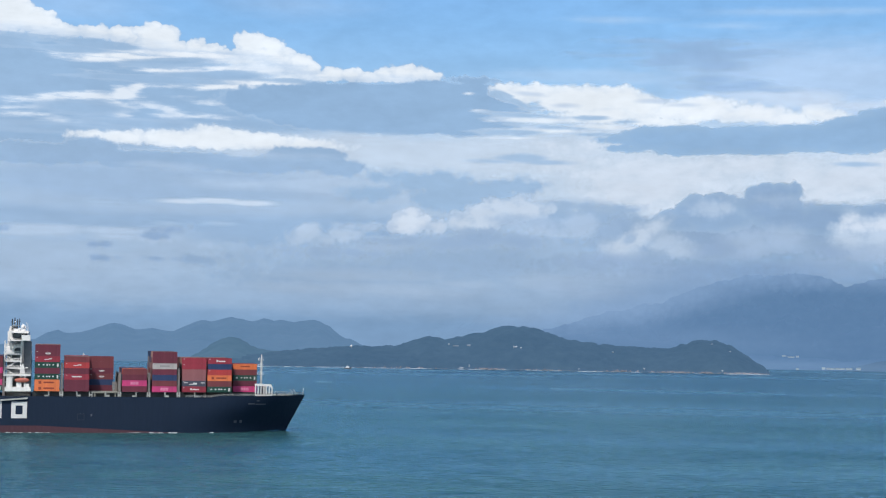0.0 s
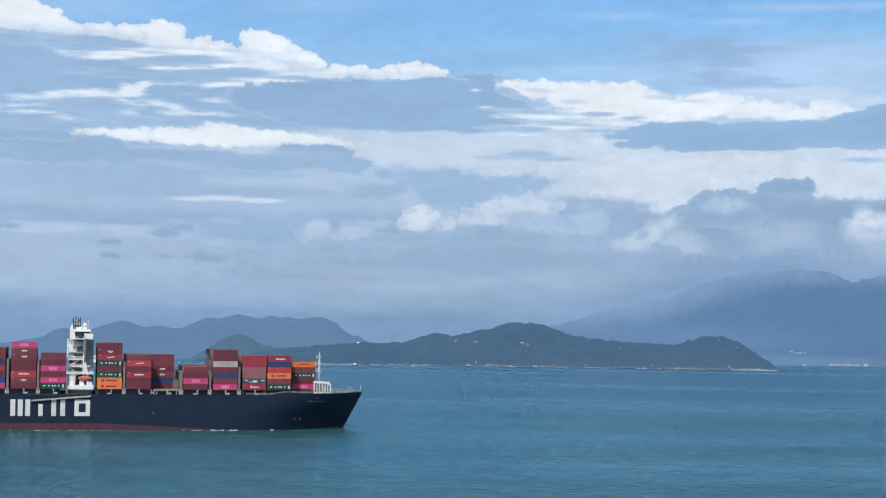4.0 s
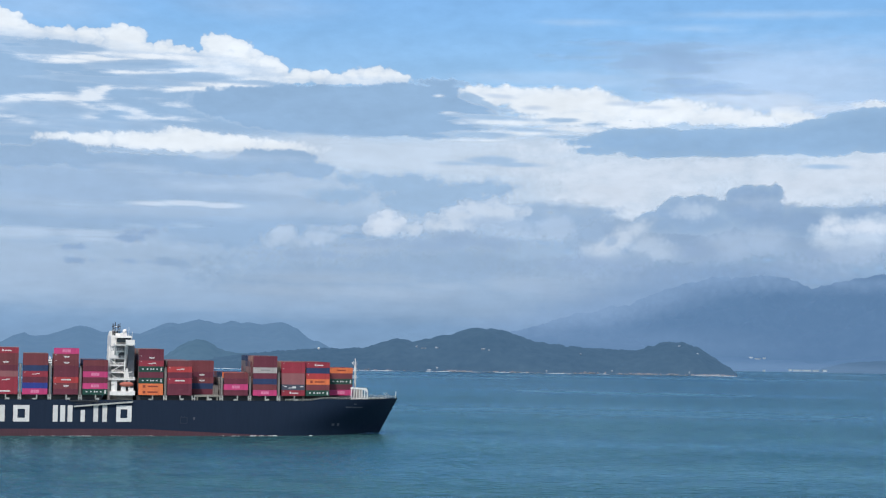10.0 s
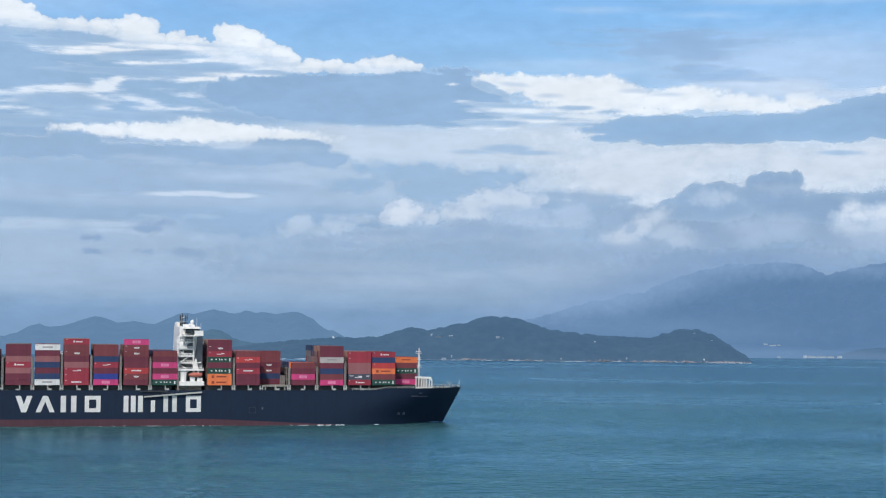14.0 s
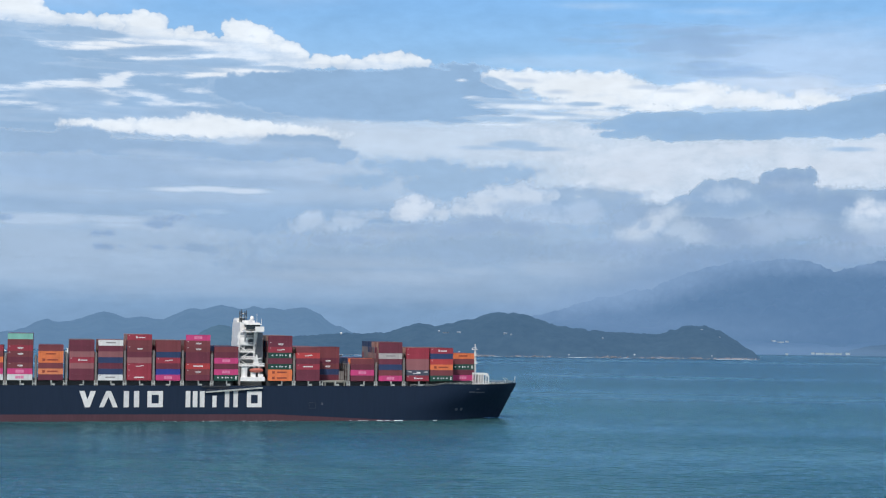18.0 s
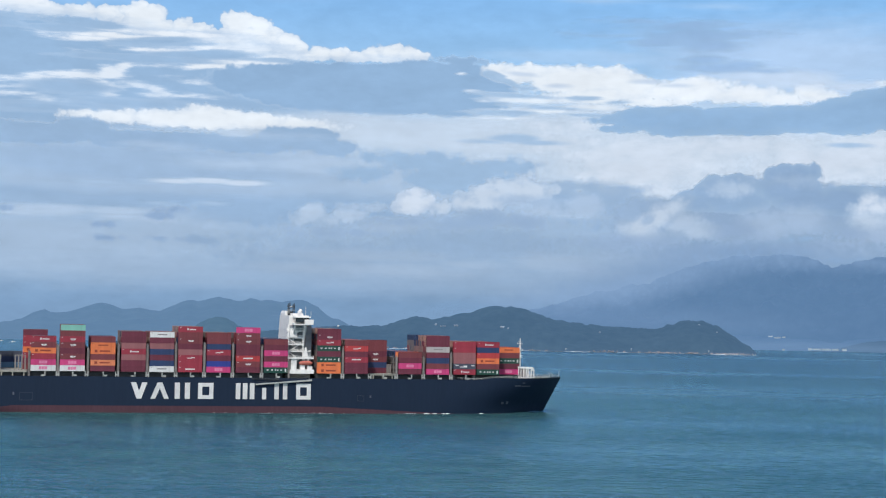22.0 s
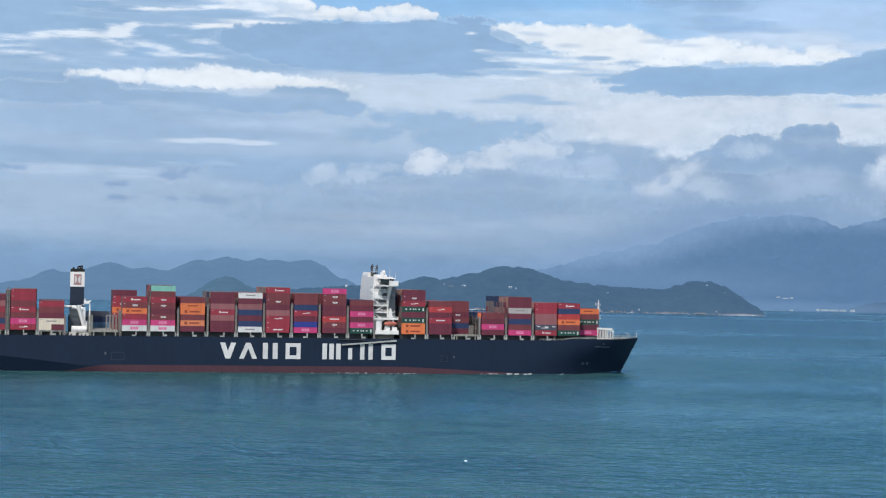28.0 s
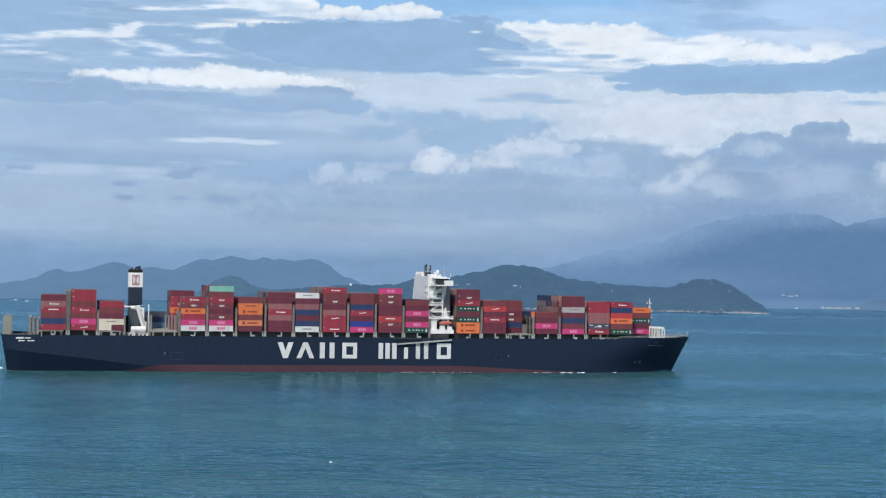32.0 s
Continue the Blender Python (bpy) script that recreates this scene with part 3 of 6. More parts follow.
high = CloudPaint("high_cloud_white_band")
high.bank(((-7.97, 8.35, 0.61, 0.19, -0.6), (-7.20, 8.22, 1.15, 0.34, -0.6), (-6.05, 8.18, 1.34, 0.36, -0.6), (-5.29, 7.99, 1.72, 0.52, -0.6), (-4.15, 8.03, 1.15, 0.48, -0.6), (-3.39, 7.74, 0.99, 0.38, -0.6), (-1.69, 7.61, 2.19, 0.36, -0.6), (-1.22, 7.83, 1.26, 0.32, -0.6), (0.08, 7.54, 1.72, 0.32, -0.6), (1.46, 7.39, 1.22, 0.25, -0.6), (2.42, 7.57, 0.69, 0.34, -0.6), (2.78, 7.45, 0.80, 0.27, -0.6), (3.47, 7.35, 0.61, 0.13, -0.6), (-4.52, 7.54, 1.91, 0.34, -0.6), (-3.01, 7.32, 2.10, 0.19, -0.6), (5.26, 7.80, 0.80, 0.17, -0.6),), (235, 241, 248), under=(222, 232, 244), soft=0.076, rough=0.115, depth=0.27)
high.bank(((1.65, 8.03, 1.34, 0.27, -0.6), (0.73, 8.16, 1.15, 0.19, -0.6), (3.38, 7.79, 1.15, 0.13, -0.6),), (202, 220, 243), soft=0.191, alpha=0.75, rough=0.134, wispy=True)
high.bank(((-6.71, 7.33, 1.72, 0.13, -0.6), (-6.23, 6.97, 1.72, 0.10, -0.6), (-8.92, 7.62, 0.17, 0.04, -0.6), (-9.21, 8.19, 0.13, 0.05, -0.6), (-8.44, 7.29, 0.23, 0.04, -0.6), (-8.24, 6.72, 1.15, 0.06, -0.6), (-4.71, 7.10, 1.15, 0.15, -0.6),), (230, 238, 247), under=(200, 217, 238), soft=0.057, alpha=0.9, rough=0.115, wispy=True, depth=0.11)
high.bank(((-8.12, 8.14, 0.46, 0.17, -20.6), (-7.58, 7.90, 0.57, 0.10, -25.6), (-7.10, 7.73, 0.42, 0.08, -0.6), (-7.38, 7.48, 1.15, 0.08, -2.6), (-6.33, 7.09, 1.53, 0.07, -3.6), (-7.95, 6.89, 1.15, 0.10, -0.6), (-5.00, 7.39, 0.57, 0.08, -0.6), (-4.90, 6.84, 1.15, 0.08, -0.6), (-3.95, 7.29, 0.57, 0.08, -0.6),), (156, 187, 219), soft=0.048, alpha=0.85, rough=0.115, wispy=True)
high.bank(((-6.01, 7.82, 0.38, 0.08, -0.6), (-7.24, 8.22, 0.50, 0.06, -5.6), (-2.92, 7.98, 0.61, 0.08, -0.6), (-1.97, 7.86, 0.42, 0.05, -0.6), (3.47, 7.77, 0.57, 0.06, -0.6), (2.56, 7.90, 0.57, 0.06, -0.6),), (196, 212, 233), soft=0.057, alpha=0.8, rough=0.057, wispy=True)
high_band = tagged(sheet("backdrop_high_cloud", -20, 24, 2, 14, 4940, high.done(), 60, 16), "broad white cloud band with torn grey streaks", "cloud", kind="structure")

high = CloudPaint("high_cloud_dark_layer")
high.bank(((-4.05, 6.69, 0.92, 0.17, -0.6), (-2.91, 6.72, 1.37, 0.42, -0.6), (-1.69, 6.68, 1.76, 0.50, -0.6), (0.17, 6.66, 2.39, 0.50, -0.6), (2.01, 6.71, 2.39, 0.48, -0.6), (1.83, 7.03, 0.61, 0.13, -0.6), (3.65, 6.81, 1.53, 0.65, -0.6), (4.10, 7.06, 0.88, 0.52, -0.6), (5.53, 7.03, 2.39, 0.76, -0.6), (-1.88, 6.38, 1.45, 0.25, -0.6), (-3.95, 6.40, 0.76, 0.13, -0.6),), (148, 181, 216), under=(156, 187, 219), soft=0.042, rough=0.076, depth=0.31)
high.bank(((-1.98, 9.80, 1.43, 0.15, 2.4), (-1.42, 9.50, 1.81, 0.21, -0.6), (-0.95, 9.19, 1.15, 0.19, -0.6), (-2.64, 9.27, 0.84, 0.13, -0.6), (-3.96, 9.51, 1.15, 0.06, -0.6), (0.17, 9.54, 0.95, 0.10, -0.6), (-2.83, 9.96, 1.15, 0.08, -0.6),), (149, 180, 219), soft=0.115, alpha=0.72, rough=0.172, wispy=True)
high.bank(((-1.04, 8.67, 0.88, 0.15, -0.6), (-0.39, 8.44, 1.41, 0.17, -0.6), (0.63, 8.33, 1.07, 0.08, -0.6), (0.17, 8.54, 0.76, 0.15, -0.6),), (152, 184, 222), soft=0.095, alpha=0.8, rough=0.115, wispy=True)
high.bank(((-18.88, 4.36, 0.84, 0.10, -0.6), (-17.75, 4.40, 1.15, 0.10, -0.6), (-16.52, 4.35, 0.99, 0.10, -0.6),), (216, 227, 242), soft=0.067, alpha=0.85, rough=0.057, wispy=True)
high.bank(((-21.39, 4.26, 0.92, 0.06, -0.6), (-19.33, 3.61, 0.50, 0.06, -0.6), (-17.64, 3.64, 0.52, 0.08, -0.6),), (190, 209, 233), soft=0.076, alpha=0.6, rough=0.057, wispy=True)
high_dark = tagged(sheet("backdrop_high_cloud", -45, 24, 2, 14, 4932, high.done(), 80, 16), "flat grey cloud layer and thin streaks", "cloud", kind="structure")

middle = CloudPaint("cumulus_over_the_strait")
middle.bank(((-23.31, 3.30, 1.56, 0.19, -0.6), (-24.21, 3.20, 0.84, 0.13, -0.6), (-21.11, 3.31, 1.26, 0.13, -0.6), (-20.92, 3.13, 0.95, 0.10, -0.6),), (188, 207, 230), soft=0.095, alpha=0.75, rough=0.076, wispy=True)
middle.bank(((-22.55, 2.14, 4.20, 0.73, -0.6), (-19.42, 2.67, 1.53, 0.57, -0.6), (-24.73, 2.19, 2.86, 0.76, -0.6),), (163, 185, 211), soft=0.344, alpha=0.7, rough=0.229, wispy=True)
middle.bank(((-17.74, 2.87, 0.53, 0.11, -0.6), (-17.64, 2.47, 0.38, 0.27, -0.6), (-19.80, 3.04, 0.76, 0.11, -0.6),), (182, 202, 226), soft=0.153, alpha=0.65, rough=0.134)
middle.bank(((-21.47, 2.85, 0.38, 0.11, -0.6), (-21.46, 2.42, 0.38, 0.08, -0.6), (-19.29, 3.41, 0.65, 0.13, 3.4), (-19.71, 3.21, 0.50, 0.15, -0.6), (-24.97, 3.33, 0.50, 0.10, -0.6), (-19.70, 2.44, 0.31, 0.08, -0.6), (-18.39, 2.40, 0.65, 0.15, -0.6),), (143, 170, 204), soft=0.08, alpha=0.9, rough=0.115)
middle.bank(((-5.75, 4.43, 1.53, 0.27, -0.6), (-6.23, 4.01, 1.26, 0.57, -0.6), (-4.90, 3.94, 1.81, 0.57, -0.6), (-4.42, 4.32, 1.15, 0.27, -0.6),), (148, 175, 206), under=(162, 186, 213), soft=0.13, alpha=0.95, rough=0.115, depth=0.50)
middle.bank(((-14.89, 2.17, 2.86, 0.65, -0.6), (-13.75, 2.09, 5.34, 0.80, -0.6), (-8.98, 2.43, 5.34, 0.92, -0.6), (-16.41, 2.49, 1.72, 0.38, -0.6),), (146, 172, 202), under=(155, 180, 207), soft=0.420, alpha=0.9, rough=0.305, depth=0.76)
middle.bank(((-12.21, 1.34, 9.92, 0.50, -0.6), (-6.49, 1.21, 3.82, 0.50, -0.6),), (140, 166, 196), soft=0.496, alpha=0.6, rough=0.267, wispy=True)
middle.bank(((-14.62, 3.37, 0.61, 0.38, -0.6), (-14.10, 3.21, 0.50, 0.27, -0.6), (-14.94, 3.19, 0.34, 0.27, -0.6), (-13.16, 3.64, 0.61, 0.19, -0.6), (-13.38, 3.41, 0.65, 0.29, -0.6), (-12.62, 3.63, 0.46, 0.15, -0.6),), (190, 207, 228), under=(163, 186, 213), soft=0.095, alpha=0.8, rough=0.134, depth=0.27)
middle.bank(((-10.33, 3.69, 0.99, 0.27, -0.6), (-9.37, 3.83, 0.76, 0.36, 11.4), (-9.47, 4.12, 0.31, 0.15, -0.6), (-8.61, 4.03, 0.80, 0.55, -0.6), (-7.89, 4.30, 1.11, 0.42, -0.6), (-7.24, 4.31, 0.84, 0.38, -0.6), (-6.59, 4.31, 0.50, 0.25, -0.6), (-8.33, 4.57, 0.46, 0.15, -0.6), (-7.47, 4.65, 0.46, 0.15, -0.6),), (199, 213, 231), under=(174, 195, 220), soft=0.076, rough=0.172, depth=0.27)
middle.bank(((-11.32, 3.81, 0.61, 0.46, -0.6), (-11.15, 4.10, 0.46, 0.27, -0.6), (-11.72, 3.70, 0.23, 0.31, -0.6), (-10.75, 3.82, 0.38, 0.31, -0.6), (-11.48, 3.97, 0.31, 0.27, -0.6),), (212, 223, 238), under=(184, 202, 225), soft=0.076, rough=0.153, depth=0.34)
middle.bank(((-7.75, 3.92, 0.73, 0.23, -0.6), (-6.80, 3.85, 0.69, 0.23, -0.6),), (170, 192, 219), soft=0.172, alpha=0.85, rough=0.134)
middle.bank(((-11.28, 3.17, 1.34, 0.21, -0.6), (-12.23, 2.96, 0.76, 0.15, -0.6), (-8.79, 3.31, 1.26, 0.36, -0.6), (-9.75, 3.14, 1.15, 0.31, -0.6), (-7.46, 3.24, 1.15, 0.31, -0.6), (-13.76, 2.75, 1.91, 0.23, -0.6), (-11.38, 3.30, 0.50, 0.11, -0.6),), (151, 176, 207), under=(160, 184, 212), soft=0.095, alpha=0.92, rough=0.134, depth=0.31)
middle.bank(((-6.09, 3.46, 0.69, 0.10, -0.6), (-5.33, 3.82, 0.65, 0.42, -0.6), (-6.79, 3.59, 0.57, 0.15, -0.6),), (180, 200, 225), soft=0.134, alpha=0.7, rough=0.134)
middle.bank(((-11.85, 2.97, 0.76, 0.13, -0.6), (-13.17, 2.00, 2.29, 0.19, -0.6), (-11.83, 1.54, 2.86, 0.23, -0.6), (-6.50, 1.91, 1.15, 0.29, -0.6), (-14.88, 1.56, 1.34, 0.19, -0.6), (-9.35, 1.75, 0.76, 0.11, -0.6),), (168, 188, 212), soft=0.172, alpha=0.65, rough=0.172, wispy=True)
middle_cloud = tagged(sheet("backdrop_cumulus", -40, 10, 0, 9, 4900, middle.done(), 50, 10), "low grey and white cumulus drifting over the strait", "cloud", kind="structure")

right = CloudPaint("cumulus_over_the_mountains")
right.bank(((-0.99, 3.45, 2.86, 0.92, -0.6), (1.23, 3.79, 2.48, 0.95, -0.6), (3.41, 3.63, 2.48, 0.92, -0.6), (-3.42, 3.26, 1.72, 0.88, -0.6), (5.19, 3.77, 2.67, 0.86, -0.6),), (147, 172, 203), under=(156, 180, 208), soft=0.153, alpha=0.95, rough=0.153, depth=0.76)
right.bank(((-1.64, 4.57, 0.42, 0.34, -0.6), (-1.90, 4.32, 0.38, 0.36, -0.6), (-0.80, 4.56, 0.67, 0.38, -0.6), (-1.21, 4.43, 0.50, 0.29, -0.6), (-2.44, 4.06, 0.42, 0.31, -0.6), (-2.78, 3.94, 0.34, 0.19, -0.6), (-0.15, 4.43, 0.50, 0.31, -0.6), (-2.10, 3.94, 0.95, 0.34, -0.6), (-0.99, 4.08, 1.53, 0.50, -0.6),), (147, 174, 206), under=(160, 185, 213), soft=0.042, rough=0.076, depth=0.27)
right.bank(((0.38, 4.80, 0.38, 0.40, -0.6), (0.79, 4.89, 0.53, 0.38, -0.6), (1.23, 4.93, 0.57, 0.34, -0.6), (1.67, 4.96, 0.25, 0.32, -0.6), (0.86, 4.43, 1.18, 0.50, -0.6), (2.87, 4.00, 1.72, 0.53, -0.6), (4.66, 3.99, 1.91, 0.57, -0.6), (1.41, 4.07, 1.15, 0.50, -0.6),), (144, 171, 204), under=(155, 181, 210), soft=0.042, rough=0.076, depth=0.27)
right.bank(((-1.05, 4.36, 0.46, 0.27, -0.6), (-0.62, 4.44, 0.27, 0.21, -0.6),), (184, 203, 226), soft=0.19, alpha=0.85, rough=0.153)
right.bank(((1.30, 3.46, 0.76, 0.42, -0.6), (-1.45, 4.45, 0.31, 0.19, -0.6), (0.86, 4.69, 0.57, 0.15, -0.6), (0.12, 3.22, 0.84, 0.46, -0.6),), (171, 192, 218), soft=0.267, alpha=0.75, rough=0.153)
right.bank(((-2.85, 3.74, 0.57, 0.31, 30.0), (-3.30, 3.45, 0.76, 0.32, 41.4), (-2.70, 3.30, 0.84, 0.42, -0.6), (-4.00, 3.05, 0.84, 0.46, -0.6), (-2.10, 3.04, 0.76, 0.38, -0.6),), (182, 200, 222), under=(167, 188, 213), soft=0.153, alpha=0.85, rough=0.153, depth=0.31)
right.bank(((-3.30, 3.55, 0.61, 0.29, 28.0), (-3.95, 3.15, 0.50, 0.27, 20.0),), (198, 212, 230), soft=0.19, alpha=0.8, rough=0.153)
right.bank(((-3.00, 3.30, 0.38, 0.08, 47.4), (-3.79, 3.32, 0.31, 0.15, 39.4), (-4.36, 3.60, 0.38, 0.34, -0.6),), (156, 181, 211), soft=0.076, alpha=0.7, rough=0.095)
right.bank(((3.48, 4.12, 0.42, 0.30, -0.6), (3.85, 3.92, 0.65, 0.34, -0.6), (3.10, 3.72, 0.34, 0.27, -0.6), (3.50, 3.40, 0.84, 0.50, -0.6), (4.50, 3.45, 0.95, 0.57, -0.6), (4.90, 3.90, 0.95, 0.46, -0.6),), (194, 210, 230), under=(170, 192, 218), soft=0.134, alpha=0.9, rough=0.134, depth=0.42)
right.bank(((3.78, 3.80, 0.50, 0.17, -0.6), (3.45, 4.02, 0.27, 0.15, -0.6), (4.70, 3.85, 0.61, 0.21, -0.6),), (216, 226, 241), soft=0.134, alpha=0.85, rough=0.115)
right.bank(((4.30, 2.90, 1.53, 0.38, -0.6), (2.68, 2.63, 1.15, 0.19, -0.6),), (166, 187, 214), soft=0.21, alpha=0.8, rough=0.153)
right.bank(((2.86, 2.95, 0.57, 0.23, -0.6), (-0.80, 3.04, 0.76, 0.27, -0.6), (-1.91, 2.32, 4.20, 0.34, -0.6), (1.78, 2.48, 2.29, 0.27, -0.6), (-4.73, 2.55, 1.72, 0.31, -0.6),), (149, 173, 204), soft=0.191, alpha=0.8, rough=0.153)
right.bank(((-1.73, 1.91, 4.58, 0.27, -0.6), (-4.16, 1.51, 2.10, 0.27, -0.6), (2.86, 2.26, 1.15, 0.19, -0.6), (-5.86, 1.69, 1.15, 0.27, -0.6),), (158, 180, 208), soft=0.191, alpha=0.75, rough=0.153, wispy=True)
right_cloud = tagged(sheet("backdrop_cumulus", -16, 24, 0, 9, 4860, right.done(), 50, 10), "grey cumulus bank above the mountain range", "cloud", kind="structure")

# glowing sheet standing before the range, painted as mist and haze
mist = CloudPaint("painted_mist_and_haze")
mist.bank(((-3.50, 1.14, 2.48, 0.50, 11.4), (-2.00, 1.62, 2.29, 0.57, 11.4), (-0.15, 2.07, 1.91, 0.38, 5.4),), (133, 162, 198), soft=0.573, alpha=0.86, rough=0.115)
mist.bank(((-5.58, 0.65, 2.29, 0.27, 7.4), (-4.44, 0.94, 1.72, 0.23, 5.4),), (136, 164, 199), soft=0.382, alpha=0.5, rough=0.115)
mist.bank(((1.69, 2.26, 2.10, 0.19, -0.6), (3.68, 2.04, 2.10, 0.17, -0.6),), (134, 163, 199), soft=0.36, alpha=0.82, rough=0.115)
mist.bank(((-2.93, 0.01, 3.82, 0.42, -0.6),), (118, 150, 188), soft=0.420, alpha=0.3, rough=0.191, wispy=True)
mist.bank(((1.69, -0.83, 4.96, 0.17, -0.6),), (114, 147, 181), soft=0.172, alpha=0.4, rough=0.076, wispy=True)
tagged(sheet("backdrop_mist", -16, 14, -1.5, 6, 3140, mist.done(), 40, 10), "glowing sheet painted as thin grey mist before the mountain range", "mist", kind="structure")


# ---- land ----
def land(name, crest, y_shore, y_crest, y_back, material, label, step, rough, seed, relief=1.0, rocky=False):
    """Hills along a shore: summits and saddles (x, height) along the crest, set to fit the camera's view, slopes with
    gullies down to the water.
    """
    xs = [p[0] for p in crest]

    def height(x):
        if x <= xs[0] or x >= xs[-1]:
            return -3.0
        for (x0, h0), (x1, h1) in zip(crest, crest[1:]):
            if x <= x1:
                u = (x - x0) / (x1 - x0)
                return h0 + (h1 - h0) * (0.5 * u + 0.5 * smooth(u))

    bm = fresh()
    nx = int((xs[-1] - xs[0]) / step) + 1
    ys = [y_shore - 16 + (y_crest - y_shore + 16) * (j / 30) ** 1.35 for j in range(31)] + [y_crest + (y_back - y_crest) * j / 5 for j in range(1, 6)]
    rows = []
    for y in ys:
        row = []
        for i in range(nx + 1):
            x = xs[0] + (xs[-1] - xs[0]) * i / nx
            p = height(x)
            shore = y_shore + 14 * noise.noise((x / 60, seed, 0)) + 5 * noise.noise((x / 14, seed, 2))
            u = (y - shore) / (y_crest - shore)
            if y > y_crest:
                z = p * (1 - 0.9 * smooth((y - y_crest) / (y_back - y_crest)))
            elif u <= 0:
                z = -3
            else:
                gully = noise.fractal((x / 75, y / 130, seed), 1.0, 2.0, 4) * 0.24 * relief
                z = p * (u ** 0.62) * (1 + gully * (1 - u) * 1.6) + 0.5
            if z > 2:
                z += (noise.noise((x / 9, y / 9, seed + 5)) * 1.5 + noise.noise((x / 4, y / 4, seed + 9)) * 0.8 + noise.noise((x / 34, y / 34, seed + 2)) * 1.3) * rough
            xx = x * y / y_crest
            row.append(bm.verts.new((xx, math.sqrt(y * y - xx * xx), max(-3, z))))
        rows.append(row)
    for a, b in zip(rows, rows[1:]):
        for i in range(nx):
            f = bm.faces.new((a[i], a[i + 1], b[i + 1], b[i]))
            f.material_index = 1 if rocky and f.calc_center_median().z < 0.35 + 0.6 * noise.noise((a[i].co.x / 25, 1, 4)) else 0
    ob = part(name, bm, (material, ROCK))
    ob.data.polygons.foreach_set("use_smooth", [True] * len(ob.data.polygons))
    return tagged(ob, label, "hill", kind="structure")


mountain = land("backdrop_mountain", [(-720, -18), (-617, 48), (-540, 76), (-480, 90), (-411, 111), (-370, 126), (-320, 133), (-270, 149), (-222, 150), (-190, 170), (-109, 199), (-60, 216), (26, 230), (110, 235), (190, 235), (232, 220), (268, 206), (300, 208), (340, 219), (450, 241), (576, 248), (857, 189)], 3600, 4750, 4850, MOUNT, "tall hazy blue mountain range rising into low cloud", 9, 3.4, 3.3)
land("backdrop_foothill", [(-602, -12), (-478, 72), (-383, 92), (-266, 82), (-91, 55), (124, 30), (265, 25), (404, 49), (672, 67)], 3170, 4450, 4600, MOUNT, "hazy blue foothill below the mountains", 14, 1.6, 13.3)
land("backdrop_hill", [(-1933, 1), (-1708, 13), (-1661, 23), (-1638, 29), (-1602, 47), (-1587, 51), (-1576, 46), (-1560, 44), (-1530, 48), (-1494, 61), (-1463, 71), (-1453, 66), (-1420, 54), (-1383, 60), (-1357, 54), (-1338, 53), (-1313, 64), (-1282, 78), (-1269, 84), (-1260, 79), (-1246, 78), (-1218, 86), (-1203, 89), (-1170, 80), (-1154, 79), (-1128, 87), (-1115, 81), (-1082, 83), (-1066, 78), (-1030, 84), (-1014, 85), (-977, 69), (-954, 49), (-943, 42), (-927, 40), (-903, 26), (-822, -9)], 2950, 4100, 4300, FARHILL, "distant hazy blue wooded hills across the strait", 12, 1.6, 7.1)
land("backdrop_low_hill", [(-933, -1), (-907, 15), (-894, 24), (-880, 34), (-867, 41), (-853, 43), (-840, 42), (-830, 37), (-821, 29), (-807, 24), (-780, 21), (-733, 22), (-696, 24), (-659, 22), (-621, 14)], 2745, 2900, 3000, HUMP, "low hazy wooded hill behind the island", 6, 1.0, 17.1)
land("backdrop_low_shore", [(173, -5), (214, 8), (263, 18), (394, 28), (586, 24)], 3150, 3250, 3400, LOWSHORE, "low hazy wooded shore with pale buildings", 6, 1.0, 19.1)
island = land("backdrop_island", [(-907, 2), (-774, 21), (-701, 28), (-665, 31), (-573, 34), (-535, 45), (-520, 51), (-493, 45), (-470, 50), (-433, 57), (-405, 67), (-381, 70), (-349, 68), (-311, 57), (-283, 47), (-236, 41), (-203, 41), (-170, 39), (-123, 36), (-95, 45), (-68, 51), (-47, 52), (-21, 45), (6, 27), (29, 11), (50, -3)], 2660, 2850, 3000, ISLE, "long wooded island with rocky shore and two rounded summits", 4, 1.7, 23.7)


# ---- shore of the island ----
rng = random.Random(4)


def rock_mesh(bm, x, y, z, s, flat=0.6):
    m = Matrix.Translation((x, y, z)) @ Euler((rng.random(), rng.random(), rng.random() * 6)).to_matrix().to_4x4() @ Matrix.Diagonal((s * rng.uniform(0.8, 1.8), s, s * flat, 1))
    made = bmesh.ops.create_icosphere(bm, subdivisions=1, radius=1, matrix=m)
    for v in made["verts"]:
        v.co += Vector((rng.uniform(-1, 1), rng.uniform(-1, 1), rng.uniform(-1, 1))) * s * 0.22


def shore(x):
    """A place on the island's waterline, x metres along its crest."""
    y = 2660 + 14 * noise.noise((x / 60, 23.7, 0)) + 5 * noise.noise((x / 14, 23.7, 2)) + 4
    xx = x * y / 2850
    return xx, math.sqrt(y * y - xx * xx)


